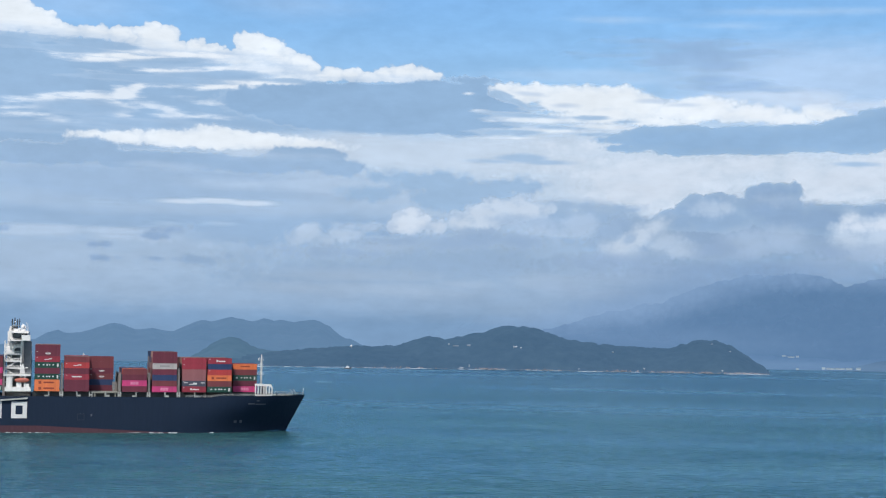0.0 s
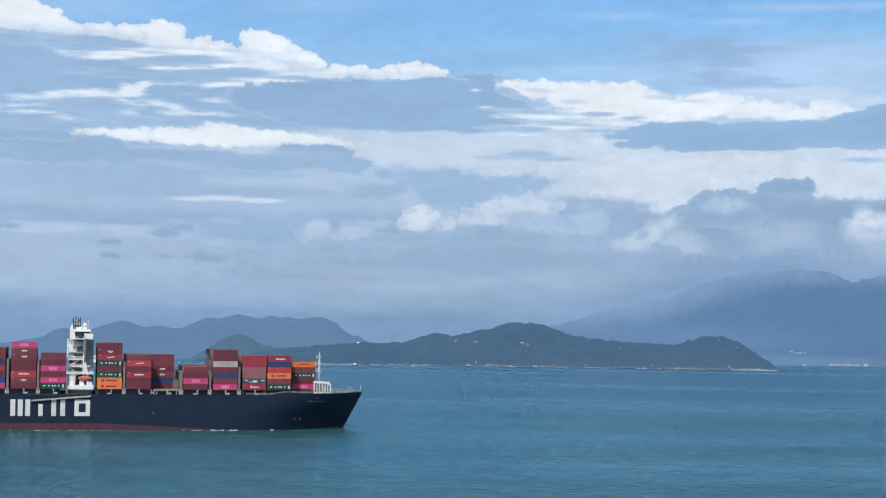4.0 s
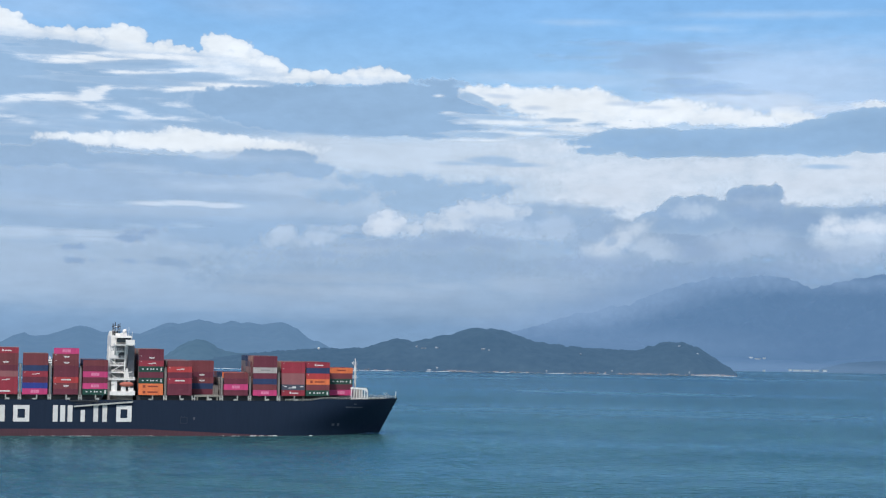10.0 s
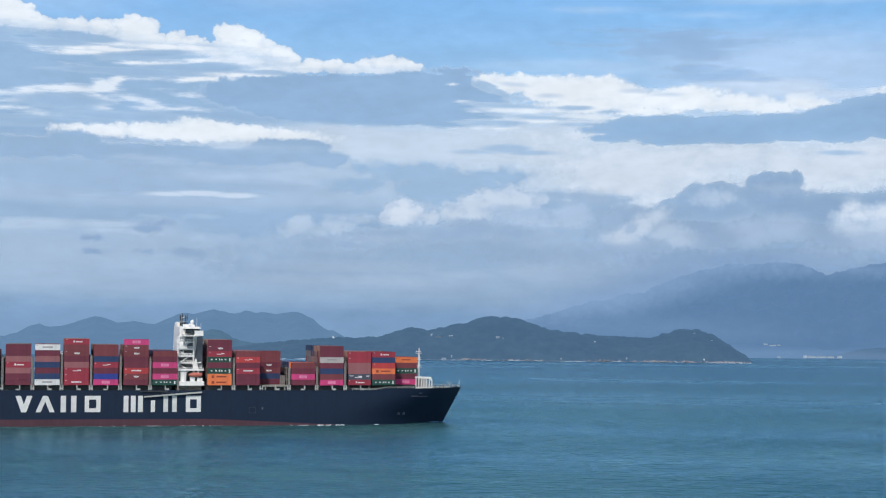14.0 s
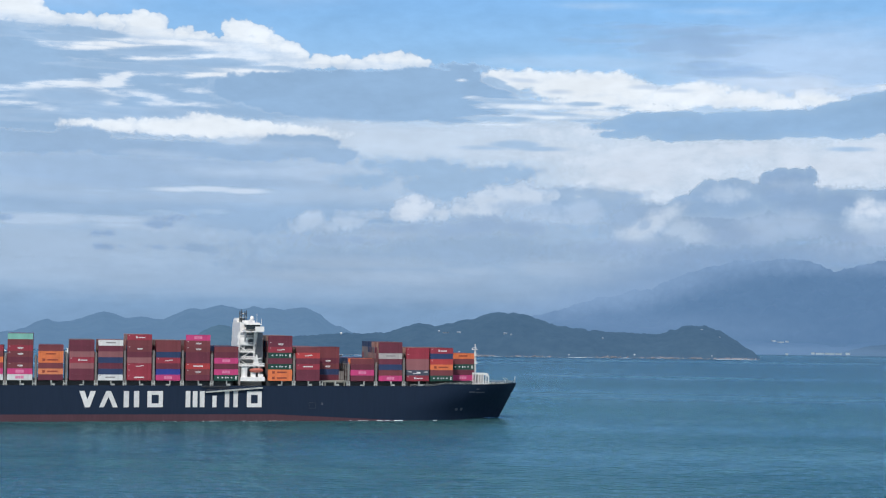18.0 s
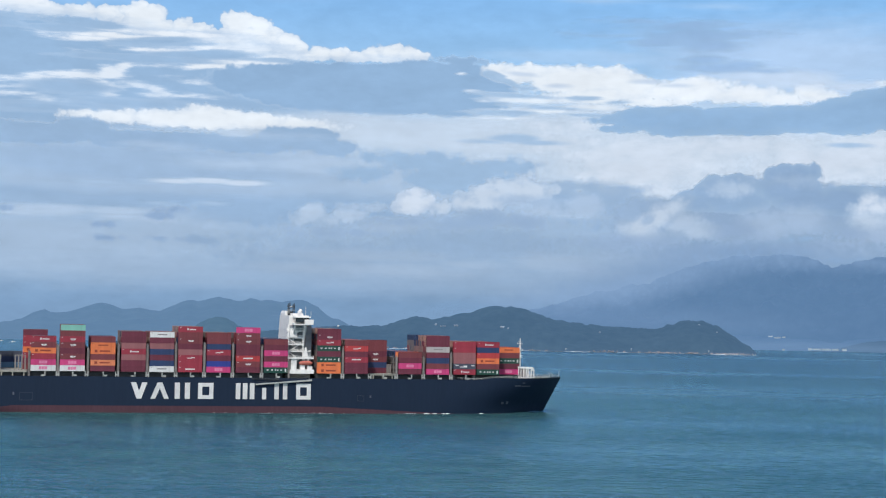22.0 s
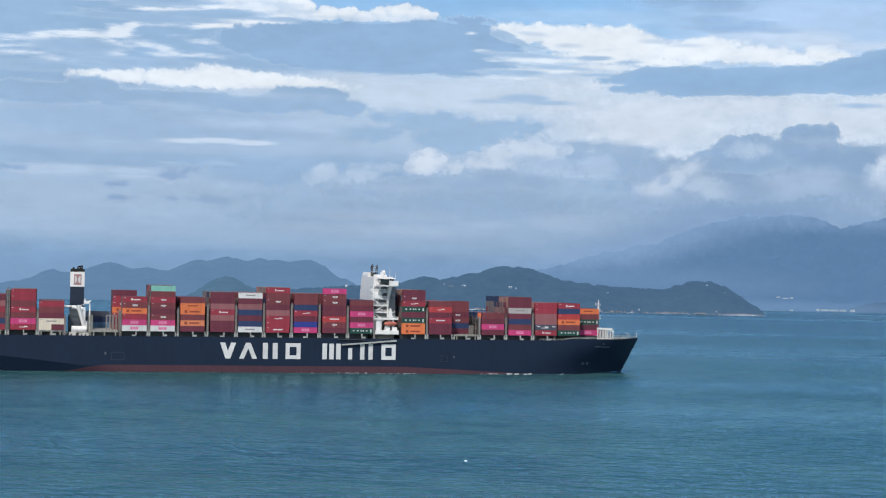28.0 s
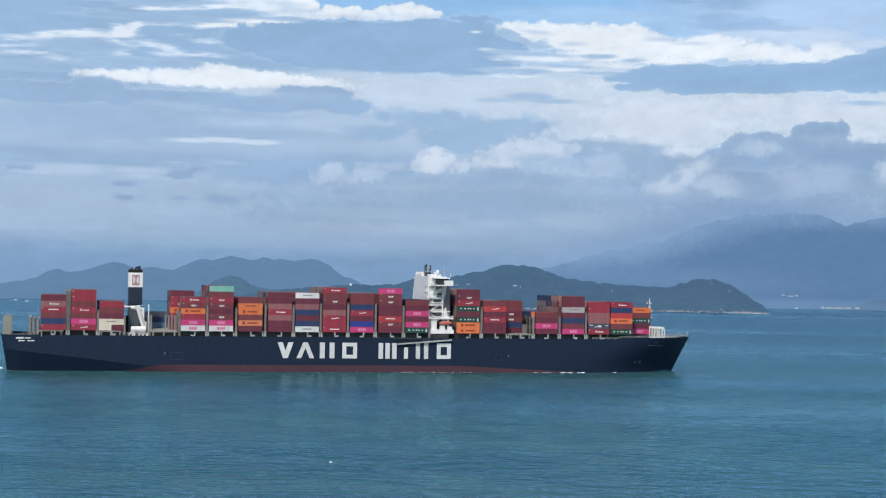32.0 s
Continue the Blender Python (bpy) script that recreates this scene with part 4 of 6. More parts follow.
bm = fresh()
for i in range(1500):
    x = rng.uniform(-930, 46)
    if rng.random() < 0.5 + 0.5 * smooth(0.5 + 1.6 * noise.noise((x / 45, 3.3, 0))):
        px, py = shore(x)
        rock_mesh(bm, px, py - rng.uniform(4.5, 8), rng.uniform(0.0, 0.3), rng.uniform(0.35, 0.75))
for x, spread, count in ((14, 16, 60), (-118, 16, 46), (-64, 12, 18), (-205, 14, 18), (-330, 20, 20), (-418, 16, 26), (-560, 24, 16), (-24, 10, 14)):
    for i in range(count):
        px, py = shore(min(44, rng.gauss(x, spread)))
        rock_mesh(bm, px, py - rng.uniform(2, 8), rng.uniform(0.3, 1.4), rng.uniform(0.9, 2.0), 0.8)
tagged(part("shore_rocks", bm, ROCK), "pale pinkish boulders along the island's waterline", "rocks", kind="stuff")


# surf breaking on the rocks, a low ragged crest with gaps
bm = fresh()
prev = None
for i in range(1300):
    x = -930 + 0.75 * i
    f = 0.35 + 0.8 * noise.noise((x / 26, 7.7, 0)) + 0.7 * noise.noise((x / 6, 2.2, 0))
    if f < 0.28:
        prev = None
        continue
    px, py = shore(x)
    h = min(1.1, 0.1 + 0.55 * f)
    row = [bm.verts.new((px, py - 7.0, -0.2)), bm.verts.new((px, py - 8.2, h)), bm.verts.new((px, py - 9.6, -0.2))]
    if prev:
        for p, q, r, s in zip(prev, prev[1:], row[1:], row):
            bm.faces.new((p, q, r, s))
    prev = row
tagged(part("surf", bm, SURF), "broken white surf along the island's rocky waterline", "surf", kind="stuff")


def ground_z(ob, x, y):
    """Height of the land under a place."""
    best, z = 1e9, 0
    for v in ob.data.vertices:
        d = (v.co.x - x) ** 2 + (v.co.y - y) ** 2
        if d < best:
            best, z = d, v.co.z
    return z


def house(x, y, z, w, d, h, label, flat=True, turn=0.0, glazed=True, walls=None, roofing=None):
    top = new("house")
    top.matrix_world = pose(x, y, z, 0, 0, turn)
    bm = fresh()
    box(bm, -w / 2, w / 2, -d / 2, d / 2, -1.2, h)
    part("wall", bm, walls or HOUSE, top)
    bm = fresh()
    if flat:
        box(bm, -w / 2 - 0.4, w / 2 + 0.4, -d / 2 - 0.4, d / 2 + 0.4, h, h + 0.25)
    else:
        v = [bm.verts.new(p) for p in ((-w / 2 - .4, -d / 2 - .4, h), (w / 2 + .4, -d / 2 - .4, h), (w / 2 + .4, d / 2 + .4, h), (-w / 2 - .4, d / 2 + .4, h), (-w / 2, 0, h + d * 0.35), (w / 2, 0, h + d * 0.35))]
        for f in ((0, 1, 5, 4), (2, 3, 4, 5), (1, 2, 5), (3, 0, 4), (3, 2, 1, 0)):
            bm.faces.new([v[i] for i in f])
    part("roof", bm, roofing or ROOFS, top)
    n = int(w / 4) if glazed else 0
    for i in range(n):
        bm = fresh()
        xx = -w / 2 + (i + 0.5) * w / n
        box(bm, xx - 0.8, xx + 0.8, -d / 2 - 0.06, -d / 2 + 0.1, h * 0.35, h * 0.75)
        part("window", bm, GLASS, top)
    tagged(top, label, "house", "houses on the shores")
    return top


def slope_y(ob, x, z):
    """Where the slope below the crest reaches the height z."""
    near = [v.co for v in ob.data.vertices if abs(v.co.x - x) < 4 and v.co.z > 1]
    near = [c for c in near if c.y < max(near, key=lambda q: q.z).y + 1]
    return min(near, key=lambda c: abs(c.z - z)).y


# some of these stand in for pale clearings on the slopes
for x, z, w, h in ((-474, 37, 3, 1.2), (-460, 36, 9, 0.9), (-438, 35.5, 6, 0.9), (-358, 35, 6, 1.2), (-348, 34, 2, 1.0), (-48, 44, 3, 1.3), (-19, 32, 2.4, 1.2), (-206, 29, 2.4, 1.0), (-432, 3, 6, 0.9), (-421, 4, 2.0, 1.6), (-250, 3, 2.0, 0.9), (-150, 3, 2.0, 0.9), (-30, 3, 2.0, 0.9)):
    y = slope_y(island, x, z)
    house(x, y, ground_z(island, x, y), w, 2.6, h, "small pale house among trees on the island", flat=w > 8, turn=rng.uniform(-12, 12))

# ---- white dome on the island's ridge ----
dome = new("radar_dome")
dx, dz = -643, 31.0
dy = slope_y(island, dx, dz)
dome.matrix_world = pose(dx, dy, ground_z(island, dx, dy))
bm = fresh()
bar(bm, (0, 0, -2), (0, 0, 1.4), 1.0, 8)
part("tower", bm, HOUSE, dome)
bm = fresh()
bmesh.ops.create_uvsphere(bm, u_segments=14, v_segments=9, radius=2.0, matrix=Matrix.Translation((0, 0, 2.6)))
part("dome", bm, WHITE, dome)
tagged(dome, "white radar dome on the island's wooded ridge", "radar dome")

# ---- container ship ----
SIDE = 25.5
ship = new("container_ship")
tagged(ship, "long navy container ship with red boot topping, loaded with coloured containers", "ship")


def stem(z):
    return 1.8 - 10.1 * (1 - min(z, 19) / 18.9) if z >= 0 else -8.3


def knuckle(x):
    """Height of the line below which the stern turns in."""
    return 10.5 * max(0.0, (-285 - x) / 82) ** 0.8


def half_breadth(x, z):
    """Half the hull's breadth x metres from the bow (negative) at height z."""
    u = max(0.0, (stem(z) - x))
    run = 76 - 20 * smooth((z - 1) / 17)
    b = SIDE * (1 - (1 - min(1.0, u / run)) ** (2.9 + 0.6 * smooth(z / 18)))
    if x < -285:
        b -= 0.42 * max(0.0, knuckle(x) - z)
        b -= 0.8 * smooth((-330 - x) / 36) + 6.0 * smooth((-362 - x) / 12) ** 1.5
    return max(0.05, b)


def boot_top(x):
    # red ends short of the stern: navy there stands in for shade
    return max(0.05, 3.5 * min(1.0, max(0.0, (-x - 66) / 70)) * smooth((x + 314) / 24))


def deck_edge(x):
    return 18.1 + 0.9 * smooth((x + 50) / 4)


def hull_strip(bands, name, material):
    """The hull's skin in bands, each between heights given as functions of x, with the transom; a hard line parts the bands."""
    stations = [-0.02, -0.6, -1.5, -3, -5, -8, -11, -15, -20, -26, -33, -41, -46, -50, -56, -64, -74, -86, -100, -120] + [-120 - 15 * k for k in range(1, 12)] + [-291, -298, -305, -312, -319, -326, -333, -340, -347, -354, -358, -361, -364, -366.5, -369, -371.5]
    bm = fresh()
    for levels in bands:
        rows = {1: [], -1: []}
        for s in (1, -1):
            for x in stations:
                row = []
                for lev in levels:
                    z = lev(x)
                    xx = x
                    if x > -30:
                        xx = stem(z) + x * (30 + stem(z)) / 30
                    over = 3.0 * max(0.0, 1 - max(z, 0) / 18.1) * smooth((-352 - x) / 18)
                    row.append(bm.verts.new((xx + over, s * half_breadth(xx, z), z)))
                rows[s].append(row)
            for a, b in zip(rows[s], rows[s][1:]):
                for j in range(len(levels) - 1):
                    q = (a[j], a[j + 1], b[j + 1], b[j])
                    bm.faces.new(q if s > 0 else q[::-1])
        for a, b in ((rows[1][-1], rows[-1][-1]), (rows[-1][0], rows[1][0])):
            for j in range(len(levels) - 1):
                bm.faces.new((a[j], a[j + 1], b[j + 1], b[j]))
    ob = part(name, bm, material, ship)
    ob.data.polygons.foreach_set("use_smooth", [True] * len(ob.data.polygons))
    return ob


def chine(x):
    return max(knuckle(x), boot_top(x) + 0.6)


def within(low, top, k):
    return lambda x: low(x) + (top(x) - low(x)) * k


hull_strip([[within(boot_top, chine, k / 4) for k in range(5)], [within(chine, deck_edge, k / 7) for k in range(8)]], "hull", NAVY)
hull_strip([[lambda x: -4.0, lambda x: -2.0, lambda x: boot_top(x) * 0.5 - 0.02, boot_top]], "boot_topping", BOOT)["label"] = "dull red antifouling band at the waterline"

bm = fresh()
for x0, x1 in zip([-1, -4, -9, -16, -26, -40, -47, -50, -58, -70, -90, -120, -200, -285, -340], [-4, -9, -16, -26, -40, -47, -50, -58, -70, -90, -120, -200, -285, -340, -371.4]):
    z0, z1 = deck_edge(x0) - 1.0, deck_edge(x1) - 1.0
    b0, b1 = half_breadth(x0, z0) - 0.25, half_breadth(x1, z1) - 0.25
    v = [bm.verts.new(p) for p in ((x0, -b0, z0), (x0, b0, z0), (x1, b1, z1), (x1, -b1, z1))]
    bm.faces.new(v)
part("deck", bm, DECK, ship)

# hatch coamings behind the side passage; their dark colour paints its deep shade
bm = fresh()
for x0, x1, b in ((-353, -312, 22), (-298, -156, 23), (-139, -64, 23), (-64, -40, 18), (-40, -26, 13)):
    box(bm, x0, x1, -b, b, 16.9, 20.3)
part("hatch_coaming", bm, DARK, ship)

BAYS = [-352.3, -337.4, -323.6, -282.6, -268.4, -253.4, -238.2, -224.0, -209.7, -195.2, -180.2, -165.8, -138.0, -123.6, -109.4, -94.9, -79.9, -64.9, -51.9, -37.8]
CL_, CW_, CH_ = 12.19, 2.44, 2.896
BASE_Z = 20.65

# side passage: light stanchions and brackets at every bay
def stanchion(x, kind):
    bm = fresh()
    y = -half_breadth(x, 18) + 0.12
    if kind == 0:
        box(bm, x - 0.3, x + 0.3, y, y + 0.5, 17.2, 20.6)
        box(bm, x - 0.3, x + 1.9, y, y + 0.5, 18.15, 19.0)
    elif kind == 1:
        box(bm, x - 0.9, x - 0.45, y, y + 0.5, 17.2, 20.6)
        box(bm, x + 0.45, x + 0.9, y, y + 0.5, 17.2, 20.6)
        box(bm, x - 0.45, x + 0.45, y + 0.1, y + 0.4, 18.7, 19.3)
    else:
        box(bm, x - 1.4, x + 0.9, y, y + 0.5, 18.1, 18.8)
        box(bm, x + 0.3, x + 0.9, y, y + 0.5, 17.2, 20.6)
    part("stanchion", bm, GREY, ship, "light grey passage stanchion")


for i, x in enumerate(BAYS[:-2]):
    stanchion(x + 6.4, 0 if i % 3 else 2)
    if i not in (2, 11, 17):
        stanchion(x + 13.2, 1)

# white hatch covers on empty slots
for x0, x1 in ((-109.6, -97.0), (-298, -284.5), (-353, -341), (-323.6, -312)):
    bm = fresh()
    box(bm, x0, x1, -25.2, 25.0, 19.9, 20.6)
    for k in range(3):
        xx = x0 + (x1 - x0) * (0.1 + 0.4 * k)
        box(bm, xx - 0.3, xx + 0.3, -25.1, -24.6, 17.2, 19.9)
    part("hatch_cover", bm, BEIGE, ship, "pale grey hatch cover and pedestals")


def lashing_bridge(x, top, half=25.2, mat=None, parent=ship, far=None, wide=0.55):
    """A steel gantry across the deck between two bays."""
    mat = mat or LASH
    far = half if far is None else far
    fr = fresh()
    box(fr, x - wide, x + wide, -half, far, top - 0.25, top)
    lb = part("lashing_bridge", fr, mat, parent, "grey steel lashing bridge")
    n = 9
    ys = [-half + 0.3 + (half + far - 0.6) * k / (n - 1) for k in range(n)]
    for y in ys:
        bm = fresh()
        box(bm, x - wide, x - wide + 0.3, y - 0.25, y + 0.25, 17.0, top - 0.25)
        box(bm, x + wide - 0.3, x + wide, y - 0.25, y + 0.25, 17.0, top - 0.25)
        part("post", bm, mat, lb)
    bm = fresh()
    box(bm, x - 0.26, x + 0.26, -half - 0.06, -half + 0.06, 17.2, top + 1.0)
    part("end_plate", bm, LASH, lb)
    for z in (20.2, 23.4, 26.4, 29.4, 32.4, 35.4, 38.4):
        if z < top - 1:
            bm = fresh()
            box(bm, x - wide, x + wide, -half, far, z, z + 0.12)
            part("platform", bm, mat, lb)
    bm = fresh()
    for y in ys:
        bar(bm, (x - 0.5, y, top), (x - 0.5, y, top + 1.0), 0.05, 4)
    bar(bm, (x - 0.5, -half, top + 1.0), (x - 0.5, far, top + 1.0), 0.05, 4)
    part("railing", bm, mat, lb)
    if wide > 1:
        bm = fresh()
        box(bm, x - wide + 0.1, x + wide - 0.1, -half + 0.5, -half + 0.62, 20.4, top - 0.3)
        part("mesh_screen", bm, LASH, lb)
    return lb


for x, top in ((-339.0, 40.4), (-324.3, 30), (-311.0, 27), (-283.4, 30), (-269.4, 33), (-254.6, 32), (-239.6, 34), (-225.1, 34), (-210.8, 35), (-196.4, 35), (-181.8, 35), (-167.0, 34), (-152.9, 27), (-124.7, 34), (-96.1, 29.5), (-81.5, 29.5), (-66.7, 32)):
    lashing_bridge(x, top, far=-6.5 if x == -283.4 else None, wide=1.05 if x == -339.0 else 0.55)
lashing_bridge(-53.0 + 0.05, 24.0, 20.5)

# steel racks beside the empty slot and at the stern
def rack(x0, x1, y, z0, z1, n, name="stack_frame", mat=None):
    bm = fresh()
    for k in range(n):
        xx = x0 + (x1 - x0) * k / (n - 1)
        box(bm, xx - 0.35, xx + 0.35, y, y + 1.0, z0, z1)
    box(bm, x0 - 0.35, x1 + 0.35, y + 0.1, y + 0.9, z1, z1 + 0.4)
    part(name, bm, mat or BEIGE, ship, "pale steel stacking frame")


rack(-290.2, -285.4, -20.0, 17.0, 28.0, 4, mat=LASH)
rack(-298.5, -297.5, -22.0, 17.0, 28.0, 2)
rack(-99.2, -97.4, -16.0, 17.0, 25.0, 3, mat=LASH)
bm = fresh()
box(bm, -370.9, -367.0, -18.6, -14.4, 17.0, 27.0)
for k in range(4):
    box(bm, -371.05, -370.9, -18.4, -14.6, 18.5 + 2.6 * k, 19.0 + 2.6 * k)
part("stern_tower", bm, BEIGE, ship, "weathered beige steel tower at the stern")
bm = fresh()
box(bm, -370.9, -367.0, 14.4, 18.6, 17.0, 27.0)
part("stern_tower", bm, BEIGE, ship, "weathered beige steel tower at the stern")
for x in (-357.6, -355.6, -353.6):
    lashing_bridge(x, 26.6 - 0.2 * (x + 357.6), 23.5, BEIGE)

# rails along the stern and the bow
def rail(points, h, name="railing", mat=None):
    bm = fresh()
    for a, b in zip(points, points[1:]):
        a, b = Vector(a), Vector(b)
        n = max(1, int((b - a).length / 2.2))
        for k in range(n + 1):
            p = a + (b - a) * k / n
            bar(bm, p, p + Vector((0, 0, h)), 0.06, 4)
        for z in (0.45, 0.75, 1.0):
            bar(bm, a + Vector((0, 0, h * z)), b + Vector((0, 0, h * z)), 0.05, 4)
    part(name, bm, mat or BEIGE, ship)


rail([(-361, -24.3, 18.1), (-353.5, -24.5, 18.1)], 1.6)
rail([(-312, -25.2, 18.1), (-298, -25.2, 18.1)], 1.5)
rail([(x, -half_breadth(x, 18.8) + 0.3, 19.0) for x in (-22, -16, -10, -5, -1, 0.6)], 1.1, mat=GREY)
rail([(x, -half_breadth(x, 18.2) + 0.3, deck_edge(x) - 0.1) for x in (-63, -56, -50, -44, -36, -28)], 1.0, mat=GREY)
rail([(x, half_breadth(x, 18.8) - 0.3, 19.0) for x in (-22, -16, -10, -5, -1, 0.6)], 1.1, mat=GREY)

# white shapes of the owner's name on the hull, one plain shape a letter
def side_shape(outlines, name="name_shape"):
    bm = fresh()
    for o in outlines:
        prism(bm, o, -25.56, -25.44)
    part(name, bm, MARK_WHITE, ship, "white painted shape on the hull")


Z0, Z1 = 7.1, 15.3
def slab(x0, x1, z0=Z0, z1=Z1):
    return [(x0, z0), (x1, z0), (x1, z1), (x0, z1)]


side_shape([[(-230.2, Z0), (-227.8, Z0), (-224.9, Z1), (-227.5, Z1), (-229.0, 11.0), (-230.5, Z1), (-233.1, Z1)]])
side_shape([[(-223.2, Z0), (-220.8, Z0), (-218.6, 12.4), (-216.4, Z0), (-214.0, Z0), (-217.4, Z1), (-219.8, Z1)]])
side_shape([slab(-211.1, -208.5), slab(-206.0, -203.4)])


def frame_shape(x0, x1):
    side_shape([slab(x0, x0 + 2.1), slab(x1 - 2.1, x1), slab(x0 + 2.1, x1 - 2.1, 13.4, Z1), slab(x0 + 2.1, x1 - 2.1, Z0, 9.0)])


frame_shape(-199.3, -191.5)
side_shape([slab(-180.1, -177.7), slab(-176.5, -174.1), slab(-172.9, -170.5)])
side_shape([slab(-166.5, -164.4, Z0, 13.0)])
side_shape([slab(-160.2, -157.9), slab(-155.8, -153.5)])
frame_shape(-148.9, -141.3)

# faint marks that cannot be read, as bars
for x0, x1, z0, z1, b in ((-364.2, -360.5, 16.1, 16.9, 0), (-359.8, -357.0, 16.2, 16.8, 0), (-363.0, -360.0, 14.9, 15.4, 0), (-358.6, -355.2, 14.9, 15.4, 0)):
    bm = fresh()
    y = -half_breadth((x0 + x1) / 2, z0)
    box(bm, x0, x1, y - 0.12, y + 0.1, z0, z1)
    part("name_bar", bm, MARK_WHITE, ship, "small white bar of lettering")
def skin_bar(x0, x1, z0, z1, mat, name):
    bm = fresh()
    n = 4
    cols = []
    for k in range(n + 1):
        x = x0 + (x1 - x0) * k / n
        cols.append([bm.verts.new((x, -half_breadth(x, z) - 0.07, z)) for z in (z0, z1)])
    for a, b in zip(cols, cols[1:]):
        bm.faces.new((a[0], b[0], b[1], a[1]))
    part(name, bm, mat, ship)


skin_bar(-31, -27.4, 14.6, 15.2, FAINT, "name_bar")
skin_bar(-27.0, -21.5, 14.4, 15.0, FAINT, "name_bar")
skin_bar(-26.6, -25.0, 16.2, 16.7, FAINT, "name_bar")
skin_bar(-38.0, -36.4, 5.0, 6.3, FAINT, "draught_mark")
skin_bar(-35.0, -33.6, 5.0, 6.5, FAINT, "draught_mark")
skin_bar(-110.2, -109.4, 8.2, 9.4, FAINT, "draught_mark")
skin_bar(-291.0, -290.2, 8.6, 10.0, FAINT, "draught_mark")

# shell doors: thin raised rims round a flush plate
for x0, x1, z0, z1 in ((-287.5, -281.5, 6.2, 9.6), (-116.5, -113.5, 6.6, 9.2)):
    bm = fresh()
    box(bm, x0, x1, -25.54, -25.46, z0, z1)
    door = part("shell_door", bm, NAVY, ship, "navy shell door flush in the hull")
    bm = fresh()
    for a0, a1, c0, c1 in ((x0 - 0.3, x1 + 0.3, z0 - 0.3, z0), (x0 - 0.3, x1 + 0.3, z1, z1 + 0.3), (x0 - 0.3, x0, z0, z1), (x1, x1 + 0.3, z0, z1)):
        box(bm, a0, a1, -25.60, -25.46, c0, c1)
    part("door_rim", bm, FUNNEL, door)

# stowed gangway along the hull below the bridge
gang = fresh()
prism(gang, [(-170.0, 14.4), (-141.0, 16.7), (-141.0, 17.5), (-170.0, 15.1)], -26.6, -25.7)
gw = part("gangway", gang, GREY, ship, "long grey stowed gangway on the hull side")
bm = fresh()
for k in range(14):
    x = -169.5 + k * 2.15
    z = 15.1 + (x + 170) * 2.4 / 29
    bar(bm, (x, -26.5, z), (x, -26.5, z + 1.0), 0.05, 4)
bar(bm, (-169.5, -26.5, 16.1), (-141.5, -26.5, 18.4), 0.06, 4)
part("handrail", bm, DARK, gw)
bm = fresh()
box(bm, -172.0, -158.0, -26.2, -25.6, 17.3, 17.8)
part("platform", bm, DARK, gw)

# ---- accommodation block ----
AX0, AX1, AY0, AY1 = -151.9, -140.2, -15.2, 25.2
bm = fresh()
low = [bm.verts.new(p) for p in ((AX0, AY0, 17.0), (AX1, AY0, 17.0), (AX1, AY1, 17.0), (AX0, AY1, 17.0))]
mid_ = [bm.verts.new(p) for p in ((AX0, AY0, 37.0), (AX1, AY0, 37.0), (AX1, AY1, 37.0), (AX0, AY1, 37.0))]
high_ = [bm.verts.new(p) for p in ((AX0, AY0, 48.6), (AX1 - 1.4, AY0, 48.6), (AX1 - 1.4, AY1 - 5.0, 48.6), (AX0, AY1 - 5.0, 48.6))]
for r0, r1 in ((low, mid_), (mid_, high_)):
    for k in range(4):
        bm.faces.new((r0[k], r0[(k + 1) % 4], r1[(k + 1) % 4], r1[k]))
bm.faces.new(high_)
acc = part("accommodation_block", bm, WHITE, ship, "tall white accommodation block with the bridge on top")
for lev in range(8):
    z = 20.4 + 3.1 * lev
    for k in range(2):
        y = AY0 + 2.2 + 4.4 * k
        bm = fresh()
        box(bm, AX0 - 0.05, AX0 + 0.1, y - 0.45, y + 0.45, z + 1.2, z + 2.1)
        part("window", bm, GLASS, acc)
    bm = fresh()
    box(bm, AX0 - 0.08, AX1, AY0 - 0.25, AY1 + 0.1 - max(0, z - 37) * 0.43, z - 0.12, z + 0.1)
    part("deck_edge", bm, WHITE, acc)
bm = fresh()
prism(bm, [(-151.7, 40.0), (-147.8, 40.0), (-147.8, 50.0), (-148.6, 50.7), (-151.2, 50.7), (-151.7, 49.6)], 3.0, 19.0)
part("aft_house", bm, WHITE, acc)
# grey sheet over the white side wall: its shade painted in
bm = fresh()
box(bm, AX0 + 0.3, AX1 + 0.25, AY0 - 0.35, AY0 - 0.05, 20.8, 44.0)
part("side_screen", bm, MIDGREY, acc, "grey sheet painting shade on the side wall")

# wheelhouse and starboard wing; port wing left off to fit the camera's view
bm = fresh()
box(bm, -150.6, -141.4, -25.4, 15.0, 44.2, 44.7)
box(bm, -149.6, -142.0, -18.2, 14.6, 44.7, 45.6)
box(bm, -150.6, -150.45, -25.2, -15.4, 44.7, 45.3)
box(bm, -150.0, -141.6, -22.6, 14.8, 47.6, 48.1)
part("bridge_deck", bm, WHITE, acc, "white starboard bridge wing and wheelhouse")
bm = fresh()
box(bm, -149.4, -142.2, -22.2, 14.2, 45.6, 47.6)
part("window_band", bm, GLASS, acc, "dark wheelhouse windows")
for y in [-24.8 + 2.48 * k for k in range(21)]:
    bm = fresh()
    if abs(y) > 22 or y > 14:
        bm.free()
        continue
    box(bm, -149.6, -149.3, y - 0.1, y + 0.1, 45.6, 47.6)
    box(bm, -142.3, -142.0, y - 0.1, y + 0.1, 45.6, 47.6)
    part("mullion", bm, WHITE, acc)
bm = fresh()
box(bm, -144.9, -140.6, -25.9, -22.6, 44.4, 46.8)
part("wing_end", bm, WHITE, acc)
